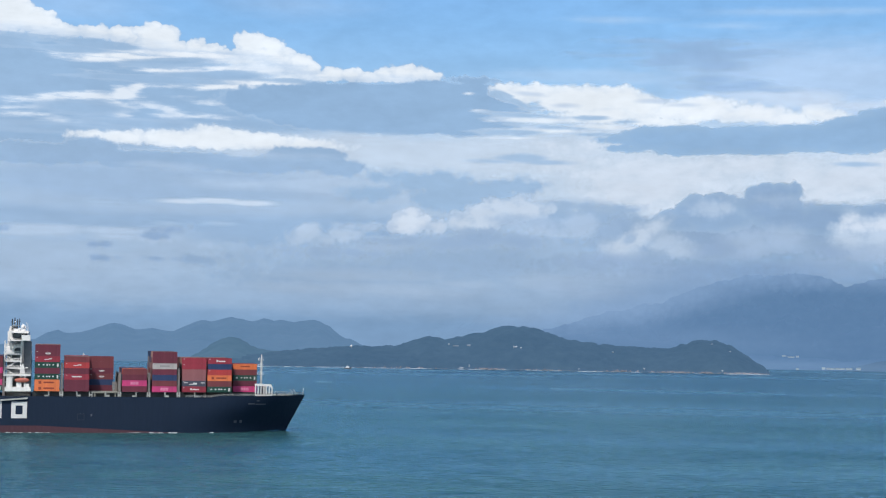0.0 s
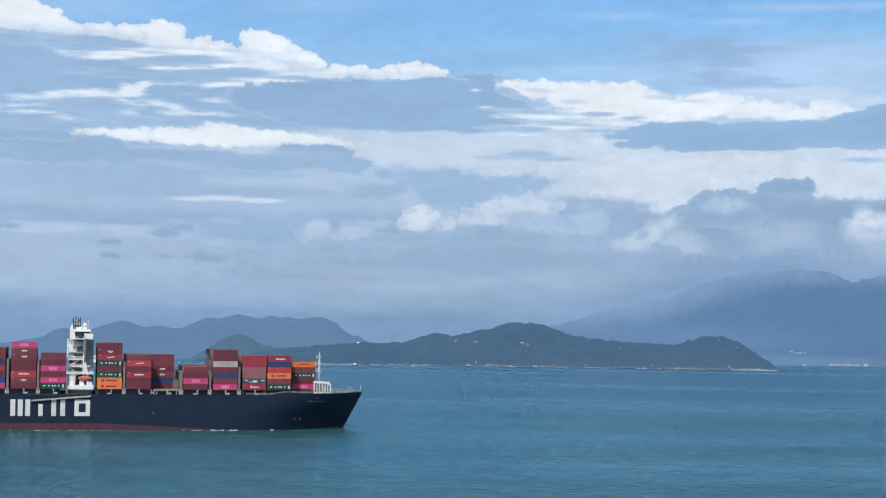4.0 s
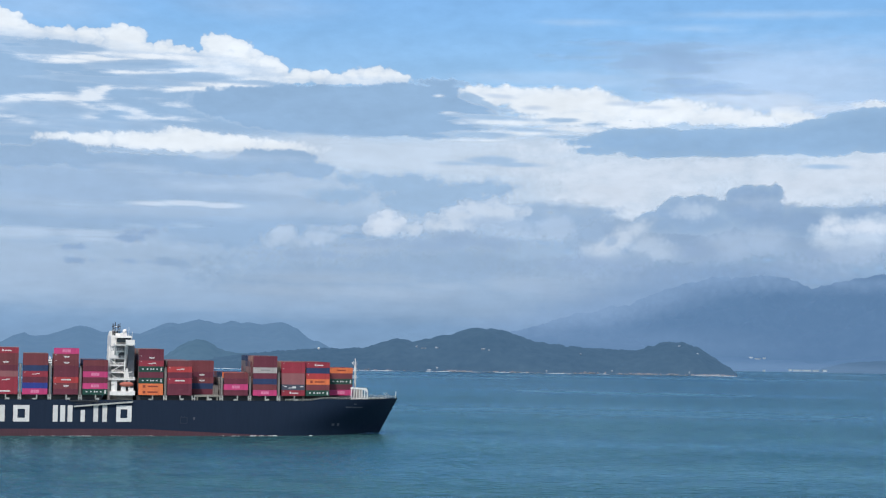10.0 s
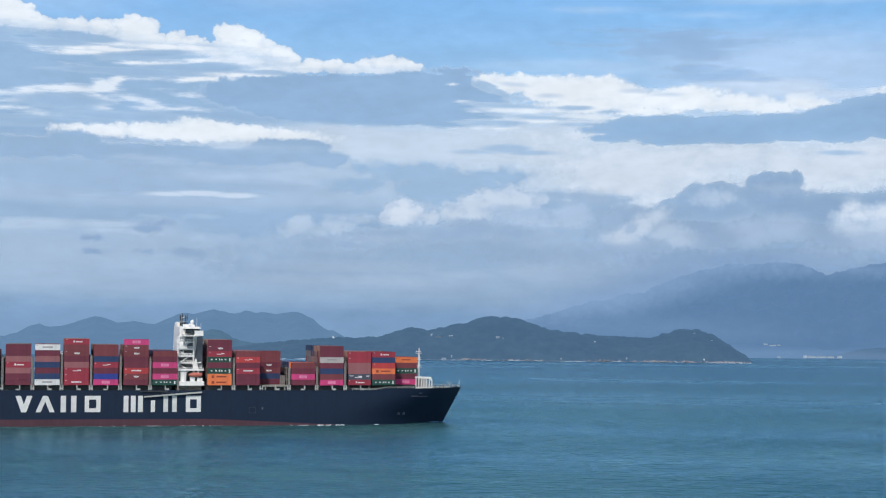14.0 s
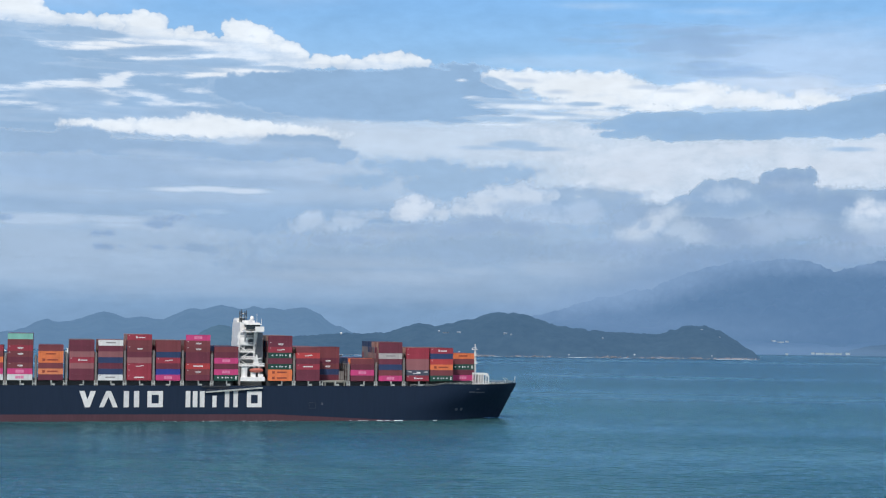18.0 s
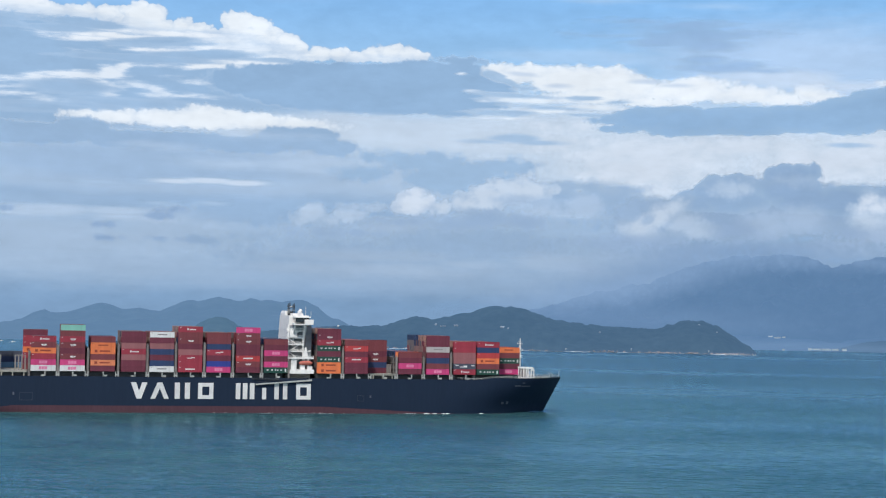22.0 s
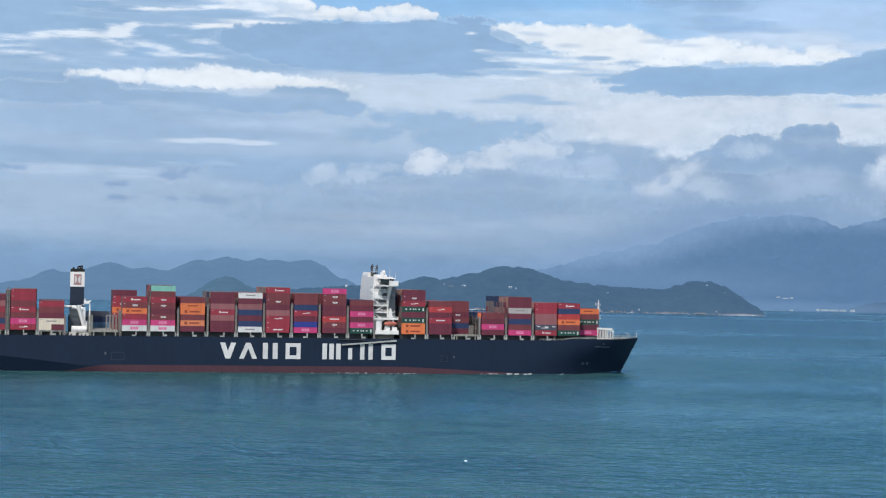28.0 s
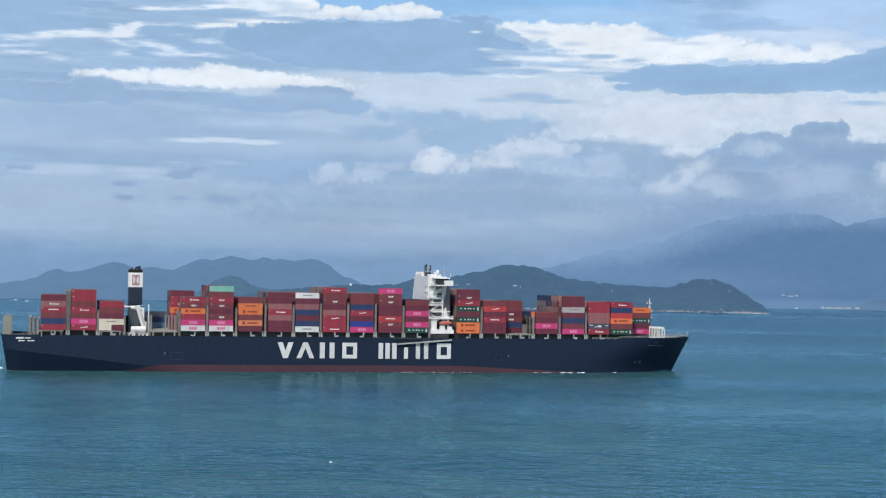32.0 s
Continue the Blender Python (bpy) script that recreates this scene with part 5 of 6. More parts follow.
for x in (-150.0, -144.4):
    bm = fresh()
    bar(bm, (x, -24.6, 44.3), (x, -15.4, 35.0), 0.85 if x > -146 else 0.5, 6)
    part("wing_brace", bm, WHITE, acc)
bm = fresh()
box(bm, -149.0, -143.5, -9, 9, 48.3, 49.6)
part("monkey_island", bm, WHITE, acc)

# open platforms and stairs on the starboard side
for k, (z, y0, x1) in enumerate(((41.2, -20.4, -144.8), (38.1, -20.6, -144.8), (35.0, -20.6, -144.6), (31.5, -20.8, -144.4), (28.0, -24.8, -140.0))):
    bm = fresh()
    box(bm, -153.3, x1, y0, AY0 - 0.4, z, z + 0.6)
    part("stair_platform", bm, WHITE, acc)
    bm = fresh()
    for j in range(6):
        x = -153.1 + (x1 + 152.9) * j / 5
        bar(bm, (x, y0 + 0.1, z + 0.3), (x, y0 + 0.1, z + 1.5), 0.11, 4)
    bar(bm, (-153.1, y0 + 0.1, z + 1.45), (x1, y0 + 0.1, z + 1.45), 0.13, 4)
    bar(bm, (-153.1, y0 + 0.1, z + 0.9), (x1, y0 + 0.1, z + 0.9), 0.10, 4)
    for j in range(4):
        y = y0 + 0.1 + (AY0 - y0) * j / 3
        bar(bm, (-153.2, y, z + 0.3), (-153.2, y, z + 1.5), 0.11, 4)
    bar(bm, (-153.2, y0, z + 1.45), (-153.2, AY0, z + 1.45), 0.13, 4)
    part("railing", bm, WHITE, acc)
    bm = fresh()
    s = 1 if k % 2 else -1
    a, b = (-150.1 - 2.6 * s, y0 + 1.2, z), (-150.1 + 2.6 * s, y0 + 1.2, z - 3.4)
    prism(bm, [(a[0] - 0.3, a[2]), (a[0] + 0.5, a[2]), (b[0] + 0.5, b[2]), (b[0] - 0.3, b[2])], y0 + 0.6, y0 + 1.9)
    part("stair", bm, WHITE, acc)
for x, y in ((-152.9, -20.2), (-145.0, -20.2), (-152.9, -23.6), (-144.8, -23.6)):
    bm = fresh()
    box(bm, x - 0.3, x + 0.3, y - 0.3, y + 0.3, 20.6, 44.3 if y > -22 else 32)
    part("column", bm, WHITE, acc)
bm = fresh()
box(bm, -152.4, -139.8, -25.3, -15.0, 20.4, 22.5)
part("boat_deck", bm, WHITE, acc)
for x in (-149.6, -142.8):
    bm = fresh()
    box(bm, x - 0.4, x + 0.4, -24.4, -23.6, 22.4, 28.0)
    part("davit", bm, WHITE, acc)
bm = fresh()
prism(bm, [(-145.4, 28.4), (-142.6, 28.4), (-143.7, 34.0), (-144.3, 34.0)], -23.4, -22.4)
bar(bm, (-146.0, -22.9, 31.4), (-141.4, -22.9, 32.2), 0.22, 6)
part("boat_crane", bm, WHITE, acc)
bm = fresh()
box(bm, -152.3, -148.3, -20.9, -16.2, 38.55, 41.2)
part("stair_house", bm, WHITE, acc)
for x0, x1, z0, z1 in ((-146.8, -144.4, 22.5, 24.8), (-143.0, -140.6, 22.5, 24.2), (-151.8, -148.8, 22.5, 27.8)):
    bm = fresh()
    box(bm, x0, x1, -24.2, -21.0, z0, z1)
    part("deck_locker", bm, WHITE, acc)
bm = fresh()
sec = 10
lr = []
for i in range(13):
    u = i / 12
    x = -147.6 + 7.0 * u
    r = 1.2 * max(0.12, (1 - abs(2 * u - 1) ** 3.2)) ** 0.6
    lr.append([bm.verts.new((x, -24.3 + r * math.cos(2 * math.pi * k / sec) * 0.85, 25.9 + r * math.sin(2 * math.pi * k / sec))) for k in range(sec)])
for a, b in zip(lr, lr[1:]):
    for k in range(sec):
        bm.faces.new((a[k], a[(k + 1) % sec], b[(k + 1) % sec], b[k]))
bm.faces.new(lr[0])
bm.faces.new(lr[-1][::-1])
part("lifeboat", bm, LIFEBOAT, acc, "orange enclosed lifeboat in its davits")

# masts, radar and dome over the bridge
for x, y, z, r in ((-150.2, 1.0, 54.0, 0.30), (-149.0, 3.2, 54.6, 0.26), (-147.6, 1.0, 53.8, 0.28), (-146.6, 2.6, 54.2, 0.22)):
    bm = fresh()
    bar(bm, (x, y, 48.4), (x, y, z), r, 6)
    box(bm, x - r * 1.5, x + r * 1.5, y - r * 1.5, y + r * 1.5, z - 1.6, z - 1.1)
    part("mast_post", bm, DARK, acc, "dark radar mast post")
bm = fresh()
for z in (49.4, 51.6):
    bar(bm, (-150.2, 1.0, z), (-147.6, 1.0, z + 1.2), 0.12, 5)
box(bm, -150.4, -147.4, 0.7, 1.3, 49.0, 49.2)
box(bm, -149.6, -147.8, 0.4, 1.6, 48.6, 50.4)
part("mast_lattice", bm, DARK, acc)
bm = fresh()
box(bm, -150.4, -146.4, 0.2, 2.8, 50.9, 51.15)
part("mast_platform", bm, GREY, acc)
for x, y, z, r in ((-144.6, -6.0, 50.6, 1.0), (-143.8, 5.0, 50.2, 0.7), (-146.2, -11.0, 49.2, 0.8)):
    bm = fresh()
    bmesh.ops.create_uvsphere(bm, u_segments=14, v_segments=9, radius=r, matrix=Matrix.Translation((x, y, z)))
    bar(bm, (x, y, 48.2), (x, y, z), r * 0.35, 8)
    part("radome", bm, WHITE, acc)
bm = fresh()
box(bm, -149.0, -148.6, -3.2, 4.4, 52.5, 52.9)
part("radar_scanner", bm, WHITE, acc)
for x, y, z in ((-143.0, -14.0, 52.6), (-142.6, 12.0, 52.0), (-141.8, -24.0, 50.4)):
    bm = fresh()
    bar(bm, (x, y, 48.2), (x, y, z), 0.08, 5)
    part("aerial", bm, WHITE, acc)

# upper decks stretched upwards to fit the camera's view
for ob in (acc, *acc.children_recursive):
    for v in ob.data.vertices:
        if v.co.z > 35:
            v.co.z = 35 + (v.co.z - 35) * 1.14

# ---- engine casing, funnel and provision crane ----
bm = fresh()
box(bm, -309.0, -298.6, -13, 13, 17.0, 27.5)
casing = part("engine_casing", bm, CASING, ship, "grey engine casing below the funnel")
bm = fresh()
box(bm, -308.4, -301.4, -4.6, 4.6, 27.5, 42.4)
fun = part("funnel", bm, FUNNEL, ship, "tall navy funnel with a white emblem band")
bm = fresh()
box(bm, -308.5, -301.3, -4.7, 4.7, 42.4, 50.0)
part("emblem_band", bm, WHITE, fun, "white band")
bm = fresh()
box(bm, -308.4, -301.4, -4.6, 4.6, 50.0, 51.6)
part("funnel_top", bm, SOOT, fun)
bm = fresh()
box(bm, -306.7, -302.9, -4.8, -4.65, 43.4, 48.8)
part("emblem", bm, EMBLEM, fun, "dull red emblem shape")
for s in (-1, 1):
    bm = fresh()
    prism(bm, [(-304.8 + s * u, z) for u, z in ((1.45, 44.3), (0.95, 44.3), (0.3, 45.4), (0.3, 46.8), (0.95, 47.9), (1.45, 47.9))][::s], -4.88, -4.79)
    part("emblem_shape", bm, MARK_WHITE, fun)
for x, y in ((-306.8, -2), (-304.6, 1.5), (-303.4, -1.5), (-302.6, 2.5)):
    bm = fresh()
    bar(bm, (x, y, 51.4), (x - 0.2, y, 52.4), 0.5, 8)
    part("exhaust_pipe", bm, SOOT, fun)
bm = fresh()
bar(bm, (-304.6, 0, 51.4), (-304.6, 0, 53.0), 0.3, 8)
bar(bm, (-304.6, 0, 52.7), (-302.4, 0, 53.1), 0.4, 8)
bar(bm, (-302.5, 0, 51.4), (-302.5, 0, 53.2), 0.3, 8)
part("whistle_bracket", bm, SOOT, fun)
# grey casing walls, white curved frames and a tank at the funnel's foot
for x0, x1, y0, z0, z1 in ((-308.8, -303.4, -17.0, 17.0, 32.4), (-303.2, -301.4, -15.5, 17.0, 30.0)):
    bm = fresh()
    box(bm, x0, x1, y0, -13.1, z0, z1)
    for k in range(4):
        box(bm, x0 - 0.1, x1 + 0.1, y0 - 0.2, -13.1, z0 + 4.4 + 3.0 * k, z0 + 4.6 + 3.0 * k)
    part("casing_wall", bm, CASING, casing)
for shift in (0.0, 1.4):
    bm = fresh()
    last = None
    for k in range(9):
        u = k / 8
        p = (-304.6 + 3.4 * math.sin(u * 1.5) + shift * 0.5, -17.8 + shift, 33.0 - 11.8 * u - 1.6 * math.sin(u * math.pi))
        if last:
            bar(bm, last, p, 0.95, 8)
        last = p
    part("curved_frame", bm, WHITE, casing)
for x in (-298.7, -300.0):
    bm = fresh()
    box(bm, x - 0.3, x + 0.3, -18.2, -17.6, 17.0, 34.0 if x > -299 else 25.0)
    part("frame_post", bm, WHITE, casing)
bm = fresh()
box(bm, -308.8, -305.4, -22.4, -17.2, 17.1, 19.4)
box(bm, -303.8, -299.0, -22.4, -17.2, 17.1, 19.2)
part("deck_house", bm, WHITE, casing)
for x in (-307.6, -302.6, -300.6):
    bm = fresh()
    box(bm, x - 0.45, x + 0.45, -22.46, -22.3, 17.3, 18.8)
    part("door", bm, DARK, casing)
bm = fresh()
bar(bm, (-307.6, -20.4, 21.0), (-300.4, -20.4, 21.0), 1.7, 14)
part("tank", bm, WHITE, casing, "white round tank")
bm = fresh()
box(bm, -302.0, -300.8, -16.6, -14.6, 23.5, 32.0)
crane = part("provision_crane", bm, WHITE, ship, "white provision crane by the funnel")
bm = fresh()
bar(bm, (-302.0, -16.4, 31.2), (-307.6, -16.4, 32.2), 0.95, 8)
bar(bm, (-307.4, -16.4, 32.2), (-312.8, -16.4, 32.8), 0.6, 8)
bar(bm, (-301.6, -16.4, 33.4), (-308.0, -16.4, 32.6), 0.12, 5)
part("jib", bm, WHITE, crane)

# ---- foredeck ----
bm = fresh()
bar(bm, (-21.8, 0, 18.0), (-21.8, 0, 36.5), 0.55, 10)
bar(bm, (-21.8, 0, 36.5), (-21.8, 0, 40.0), 0.22, 8)
mast = part("foremast", bm, WHITE, ship, "white foremast with lamp platforms")
for z, w in ((29.5, 1.9), (33.6, 1.8), (37.0, 1.5)):
    bm = fresh()
    box(bm, -21.8 - w, -21.8 + w * 0.7, -1.1, 1.1, z, z + 0.25)
    bar(bm, (-21.8 - w, 0, z + 1.1), (-21.8 + w * 0.7, 0, z + 1.1), 0.09, 4)
    bar(bm, (-21.8 - w, 0, z), (-21.8 - w, 0, z + 1.1), 0.09, 4)
    part("mast_platform", bm, WHITE, mast)
bm = fresh()
prism(bm, [(-26.6, 24.1), (-18.6, 23.6), (-17.7, 22.4), (-17.1, 22.8), (-18.2, 24.7), (-26.6, 25.0)], -13.4, -11.7)
bw = part("breakwater", bm, WHITE, ship, "white ribbed breakwater on the foredeck")
bm = fresh()
box(bm, -26.6, -17.2, -12.3, -11.9, 18.0, 19.4)
part("breakwater_foot", bm, WHITE, bw)
bm = fresh()
box(bm, -21.3, -20.5, -11.7, 12.2, 18.0, 24.4)
part("breakwater_plate", bm, WHITE, bw)
for k in range(7):
    bm = fresh()
    x = -26.2 + 1.45 * k
    box(bm, x - 0.24, x + 0.24, -13.3, -12.2, 18.0, 24.4 - 0.1 * k if k < 6 else 22.6)
    part("rib", bm, WHITE, bw)
for x, y, s in ((-15.7, -6.5, 1.0), (-12.2, -3.5, 0.8), (-7.2, -2.0, 0.7), (-10.2, -5.4, 0.6), (-17.7, -9.0, 0.9)):
    bm = fresh()
    box(bm, x - s, x + s, y - s * 0.6, y + s * 0.6, 17.9, 18.6)
    bar(bm, (x - s * 1.2, y, 19.0), (x + s * 1.2, y, 19.0), s * 0.7, 10)
    part("winch", bm, GREY, ship, "grey mooring winch")
for x, y in ((-5.2, -2.6), (-3.4, -1.2)):
    bm = fresh()
    bar(bm, (x, y, 18.0), (x, y, 20.6), 0.16, 6)
    bar(bm, (x, y, 20.5), (x - 1.6, y, 21.9), 0.13, 6)
    part("davit", bm, GREY, ship, "pale grey foredeck davit")
for x, y in ((-13.5, -9.4), (-11.0, -8.2), (-8.8, -6.9), (-6.6, -5.3), (-18.6, -11.6)):
    bm = fresh()
    bar(bm, (x - 0.35, y, 18.0), (x - 0.35, y, 19.5), 0.25, 8)
    bar(bm, (x + 0.35, y, 18.0), (x + 0.35, y, 19.5), 0.25, 8)
    part("bollard", bm, GREY, ship)
bm = fresh()
box(bm, -19.2, -16.4, -8.6, -5.0, 18.0, 20.2)
part("deck_house", bm, BEIGE, ship, "low pale deck house on the foredeck")
bm = fresh()
bar(bm, (0.6, 0, 18.6), (0.8, 0, 22.6), 0.12, 6)
part("jackstaff", bm, WHITE, ship)

# ---- containers ----
RIDERS = []


def corrugated(bm, length):
    """The body of a container: ribbed long sides, plain roof and ends."""
    h0, h1, w = 0.16, CH_ - 0.12, CW_ / 2 - 0.03
    n = int(length / 0.42)
    for s in (-1, 1):
        pts = []
        for k in range(n):
            x = 0.1 + (length - 0.2) * k / n
            d = (length - 0.2) / n
            pts += [(x, w), (x + d * 0.35, w), (x + d * 0.5, w - 0.05), (x + d * 0.85, w - 0.05)]
        pts.append((length - 0.1, w))
        lo = [bm.verts.new((x, s * y, h0)) for x, y in pts]
        hi = [bm.verts.new((x, s * y, h1)) for x, y in pts]
        for k in range(len(pts) - 1):
            q = (lo[k], lo[k + 1], hi[k + 1], hi[k])
            bm.faces.new(q if s < 0 else q[::-1])
    box(bm, 0.06, length - 0.06, -w + 0.06, w - 0.06, 0.1, CH_ - 0.05)


MARKS = {
    "1": [(0.30, 0.70, 1.25, 1.85)],
    "2": [(0.40, 0.48, 1.2, 1.75), (0.49, 0.53, 1.3, 1.85), (0.54, 0.62, 1.2, 1.75), (0.44, 0.58, 0.95, 1.15)],
    "3": [(0.36, 0.56, 1.15, 1.5), (0.54, 0.68, 1.4, 1.85)],
    "4": [(0.12, 0.19, 1.2, 1.8), (0.31, 0.37, 1.2, 1.8), (0.46, 0.51, 1.1, 1.9), (0.55, 0.61, 1.2, 1.8), (0.70, 0.76, 1.2, 1.8), (0.88, 0.94, 0.6, 2.2)],
    "5": [(0.33, 0.43, 0.75, 2.2), (0.44, 0.53, 0.75, 2.2), (0.54, 0.66, 0.75, 2.2)],
    "6": [(0.16, 0.27, 0.8, 2.1), (0.36, 0.78, 1.1, 1.85)],
    "7": [(0.35, 0.41, 1.0, 2.0), (0.44, 0.72, 1.1, 1.6)],
    "8": [(0.10, 0.24, 1.7, 2.1), (0.30, 0.62, 0.9, 1.3), (0.46, 0.62, 1.3, 1.9), (0.80, 0.94, 1.6, 2.1)],
}
WORDS = {"1": "with a band of pale lettering", "2": "with a small white mark", "3": "with a white swoosh mark", "4": "with a row of small white letters",
         "5": "with a large pale block mark", "6": "with a dark round mark and lettering", "7": "with white mark and lettering", "8": "with pale angular mark", "0": "plain sided"}
MARK_GREY = shader("grey_lettering", (0.25, 0.24, 0.25))
TEMPLATES = {}


def container(code, length=CL_):
    key = (code, length)
    if key in TEMPLATES:
        return None
    paint, mark = PAINT[code[0]], code[1]
    top = new("shipping_container")
    bm = fresh()
    corrugated(bm, length)
    part("body", bm, paint, top)
    bm = fresh()
    w = CW_ / 2
    for x in (0, length - 0.18):
        for y in (-w, w - 0.16):
            box(bm, x, x + 0.18, y, y + 0.16, 0, CH_)
    for y in (-w, w - 0.1):
        box(bm, 0.18, length - 0.18, y, y + 0.1, 0, 0.16)
        box(bm, 0.18, length - 0.18, y, y + 0.1, CH_ - 0.12, CH_)
    part("frame", bm, paint, top)
    for s in (0, 1):
        bm = fresh()
        y0 = -w + 0.2 + s * (w - 0.18)
        box(bm, -0.03, 0.06, y0, y0 + w - 0.24, 0.2, CH_ - 0.2)
        for k in (0.3, 0.75):
            bar(bm, (-0.06, y0 + k * (w - 0.24), 0.15), (-0.06, y0 + k * (w - 0.24), CH_ - 0.15), 0.03, 4)
        part("door", bm, paint, top)
    mk = MARK_WHITE
    if code[0] in "oa":
        mk = MARK_DARK
    if code[0] == "k" or (code[0] == "w" and mark == "5"):
        mk = MARK_PINK
    if code[0] in "wch" and mark != "5":
        mk = MARK_GREY
    bars = list(MARKS.get(mark, ()))
    if mark in "12378" or code in ("r0", "s0"):
        bars.append((0.05, 0.10, CH_ - 0.72, CH_ - 0.47))
    for x0, x1, z0, z1 in bars:
        bm = fresh()
        box(bm, x0 * length, x1 * length, -w - 0.03, -w + 0.02, z0, z1)
        part("lettering", bm, mk, top)
    tagged(top, "%s steel container %s" % (PAINTS[code[0]][0], WORDS[mark]), "container", "containers on deck")
    TEMPLATES[key] = top
    return top


def load(code, x, y, z, length=CL_):
    top = container(code, length)
    m = pose(x, y, z)
    if top is None:
        top = copy_thing(TEMPLATES[(code, length)], m)
    top.matrix_basis = m
    RIDERS.append((top, m))


# tiers of the outermost row, from the top down; then rows that it stands inboard, and tiers of the rows behind
LOAD = [
    ("d0 p7 r1 b0 n0 r0", 0, 6), ("r0 r0 b0 r7 b0 k5 r3", 0, 7), ("r0 b0 d0 c1 xx", 0, 5),
    ("r7 b2 o6 r0 k5 w5", 0, 7), ("t0 b0 r2 b2 d0 b2 k5 w5", 0, 8), ("b0 o1 o6 b0 a6 d0", 0, 6),
    ("d0 d0 p0 r7 p0 d0 d0", 0, 7), ("w1 d0 p0 n0 d0 n0 w1", 0, 7), ("r7 b0 b2 d0 p0 r3 r0 r1", 0, 8),
    ("b0 b0 n0 r3 d0 u0 k5", 0, 7), ("k5 b2 b2 d0 d0 s1 b2 d0", 0, 7), ("b0 d0 k5 d0 k5 g4", 0, 6),
    ("d0 d2 r3 g4 d0 g4 o6 o6", 0, 8), ("b0 s3 d0 r1 d0 d0", 0, 6), ("b0 b0 d2 b2 n0 d0", 5, 6),
    ("b0 d0 k5 d0", 0, 4), ("d0 d0 h1 d0 n0 b0 k5", 0, 7), ("r0 r0 p0 p0 y8 r7", 1, 6),
    ("r7 n0 s0 o6 b0 g4", 1, 6), ("o1 b0 g4 d0 k5", 5, 5),
]
STACK = [shader(n + "_stack_paint", c, 0.7, vary=0.2, scale=0.7) for n, c in (
    ("brown", (0.150, 0.060, 0.058)), ("tan_pink", (0.270, 0.150, 0.130)), ("grey_brown", (0.175, 0.140, 0.135)), ("navy", (0.018, 0.035, 0.090)),
    ("orange", (0.470, 0.130, 0.060)), ("dull_red", (0.200, 0.045, 0.055)), ("slate", (0.085, 0.090, 0.110)))]

INNER = ("b0", "f0", "m0", "n0", "o0", "d0", "y0")

for bay, (x, (tiers, inboard, behind)) in enumerate(zip(BAYS, LOAD)):
    names = tiers.split()
    if bay == 14:
        x -= 1.8
    for k, code in enumerate(names):
        y = -24.2 + 2.52 * inboard
        z = BASE_Z + CH_ * (len(names) - 1 - k) + 0.01 * (len(names) - 1 - k)
        if code == "xx":
            load("c0", x, y, z, 6.06)
            load("d0", x + 6.13, y, z, 6.06)
        else:
            load(code, x, y, z)
    rows = [r for r in range(inboard + 1, 20 - inboard)]
    if bay == 3:
        for k, code in enumerate("d0 r0 r1 o6 r0 d0 b0".split()):
            load(code, x - 4.2, -24.2 + 2.52 * 8, BASE_Z + (CH_ + 0.01) * (6 - k))
        for k, code in enumerate("y0 n0 e0".split()):
            load(code, x - 17.0, -24.2 + 2.52 * 18, BASE_Z + (CH_ + 0.01) * (2 - k))
    bm = fresh()
    rr = random.Random(bay + 40)
    tone = {}
    for r in rows:
        n = behind - (1 if rr.random() < 0.22 else 0)
        aft = 0.0
        if bay == 3 and r < 8:
            n = 6
        if bay == 3 and r == 8:
            continue
        if bay == 3 and r > 8:
            aft = -4.2
        for k in range(n):
            z = BASE_Z + (CH_ + 0.01) * k
            y = -24.2 + 2.52 * r
            e = rr.uniform(-0.06, 0.06)
            if k not in tone or rr.random() < 0.22:
                tone[k] = rr.choice((0, 0, 0, 1, 1, 2, 2, 2, 3, 5, 5, 6))
            paint = tone[k]
            if bay == 15 and k == 3 and 1 < r < 4:
                paint = 4
            if bay == 6 and k == n - 1:
                paint = 3 if 4 < r < 9 else 2
            if bay == 16 and k == n - 1:
                paint = 3 if r > 8 else 1
            if r <= inboard + 4 and k >= n - 2:
                load(INNER[paint], x + e + aft, y, z)
                continue
            box(bm, x + e + aft, x + e + aft + CL_, y - 1.21, y + 1.21, z + 0.02, z + CH_ - 0.02, paint)
    st = part("container_stacks", bm, STACK)
    tagged(st, "tightly stacked mixed red, brown and blue containers amidships", "containers", kind="stuff")
    RIDERS.append((st, Matrix()))

# ---- foam along the hull ----
fr_ = random.Random(8)


def foam_patch(x, y, ln, wd, h):
    bm = fresh()
    n = 9
    ring = [bm.verts.new((x + ln * math.cos(2 * math.pi * k / n) * fr_.uniform(0.6, 1), y + wd * math.sin(2 * math.pi * k / n) * fr_.uniform(0.6, 1), 0.02)) for k in range(n)]
    top = [bm.verts.new((v.co.x * 0.6 + x * 0.4, v.co.y * 0.6 + y * 0.4, h * fr_.uniform(0.6, 1.1))) for v in ring]
    for k in range(n):
        bm.faces.new((ring[k], ring[(k + 1) % n], top[(k + 1) % n], top[k]))
    bm.faces.new(top)
    ob = tagged(part("foam", bm, FOAM), "streak of white foam along the ship's waterline", "foam", "foam along the hull", kind="stuff")
    RIDERS.append((ob, Matrix()))


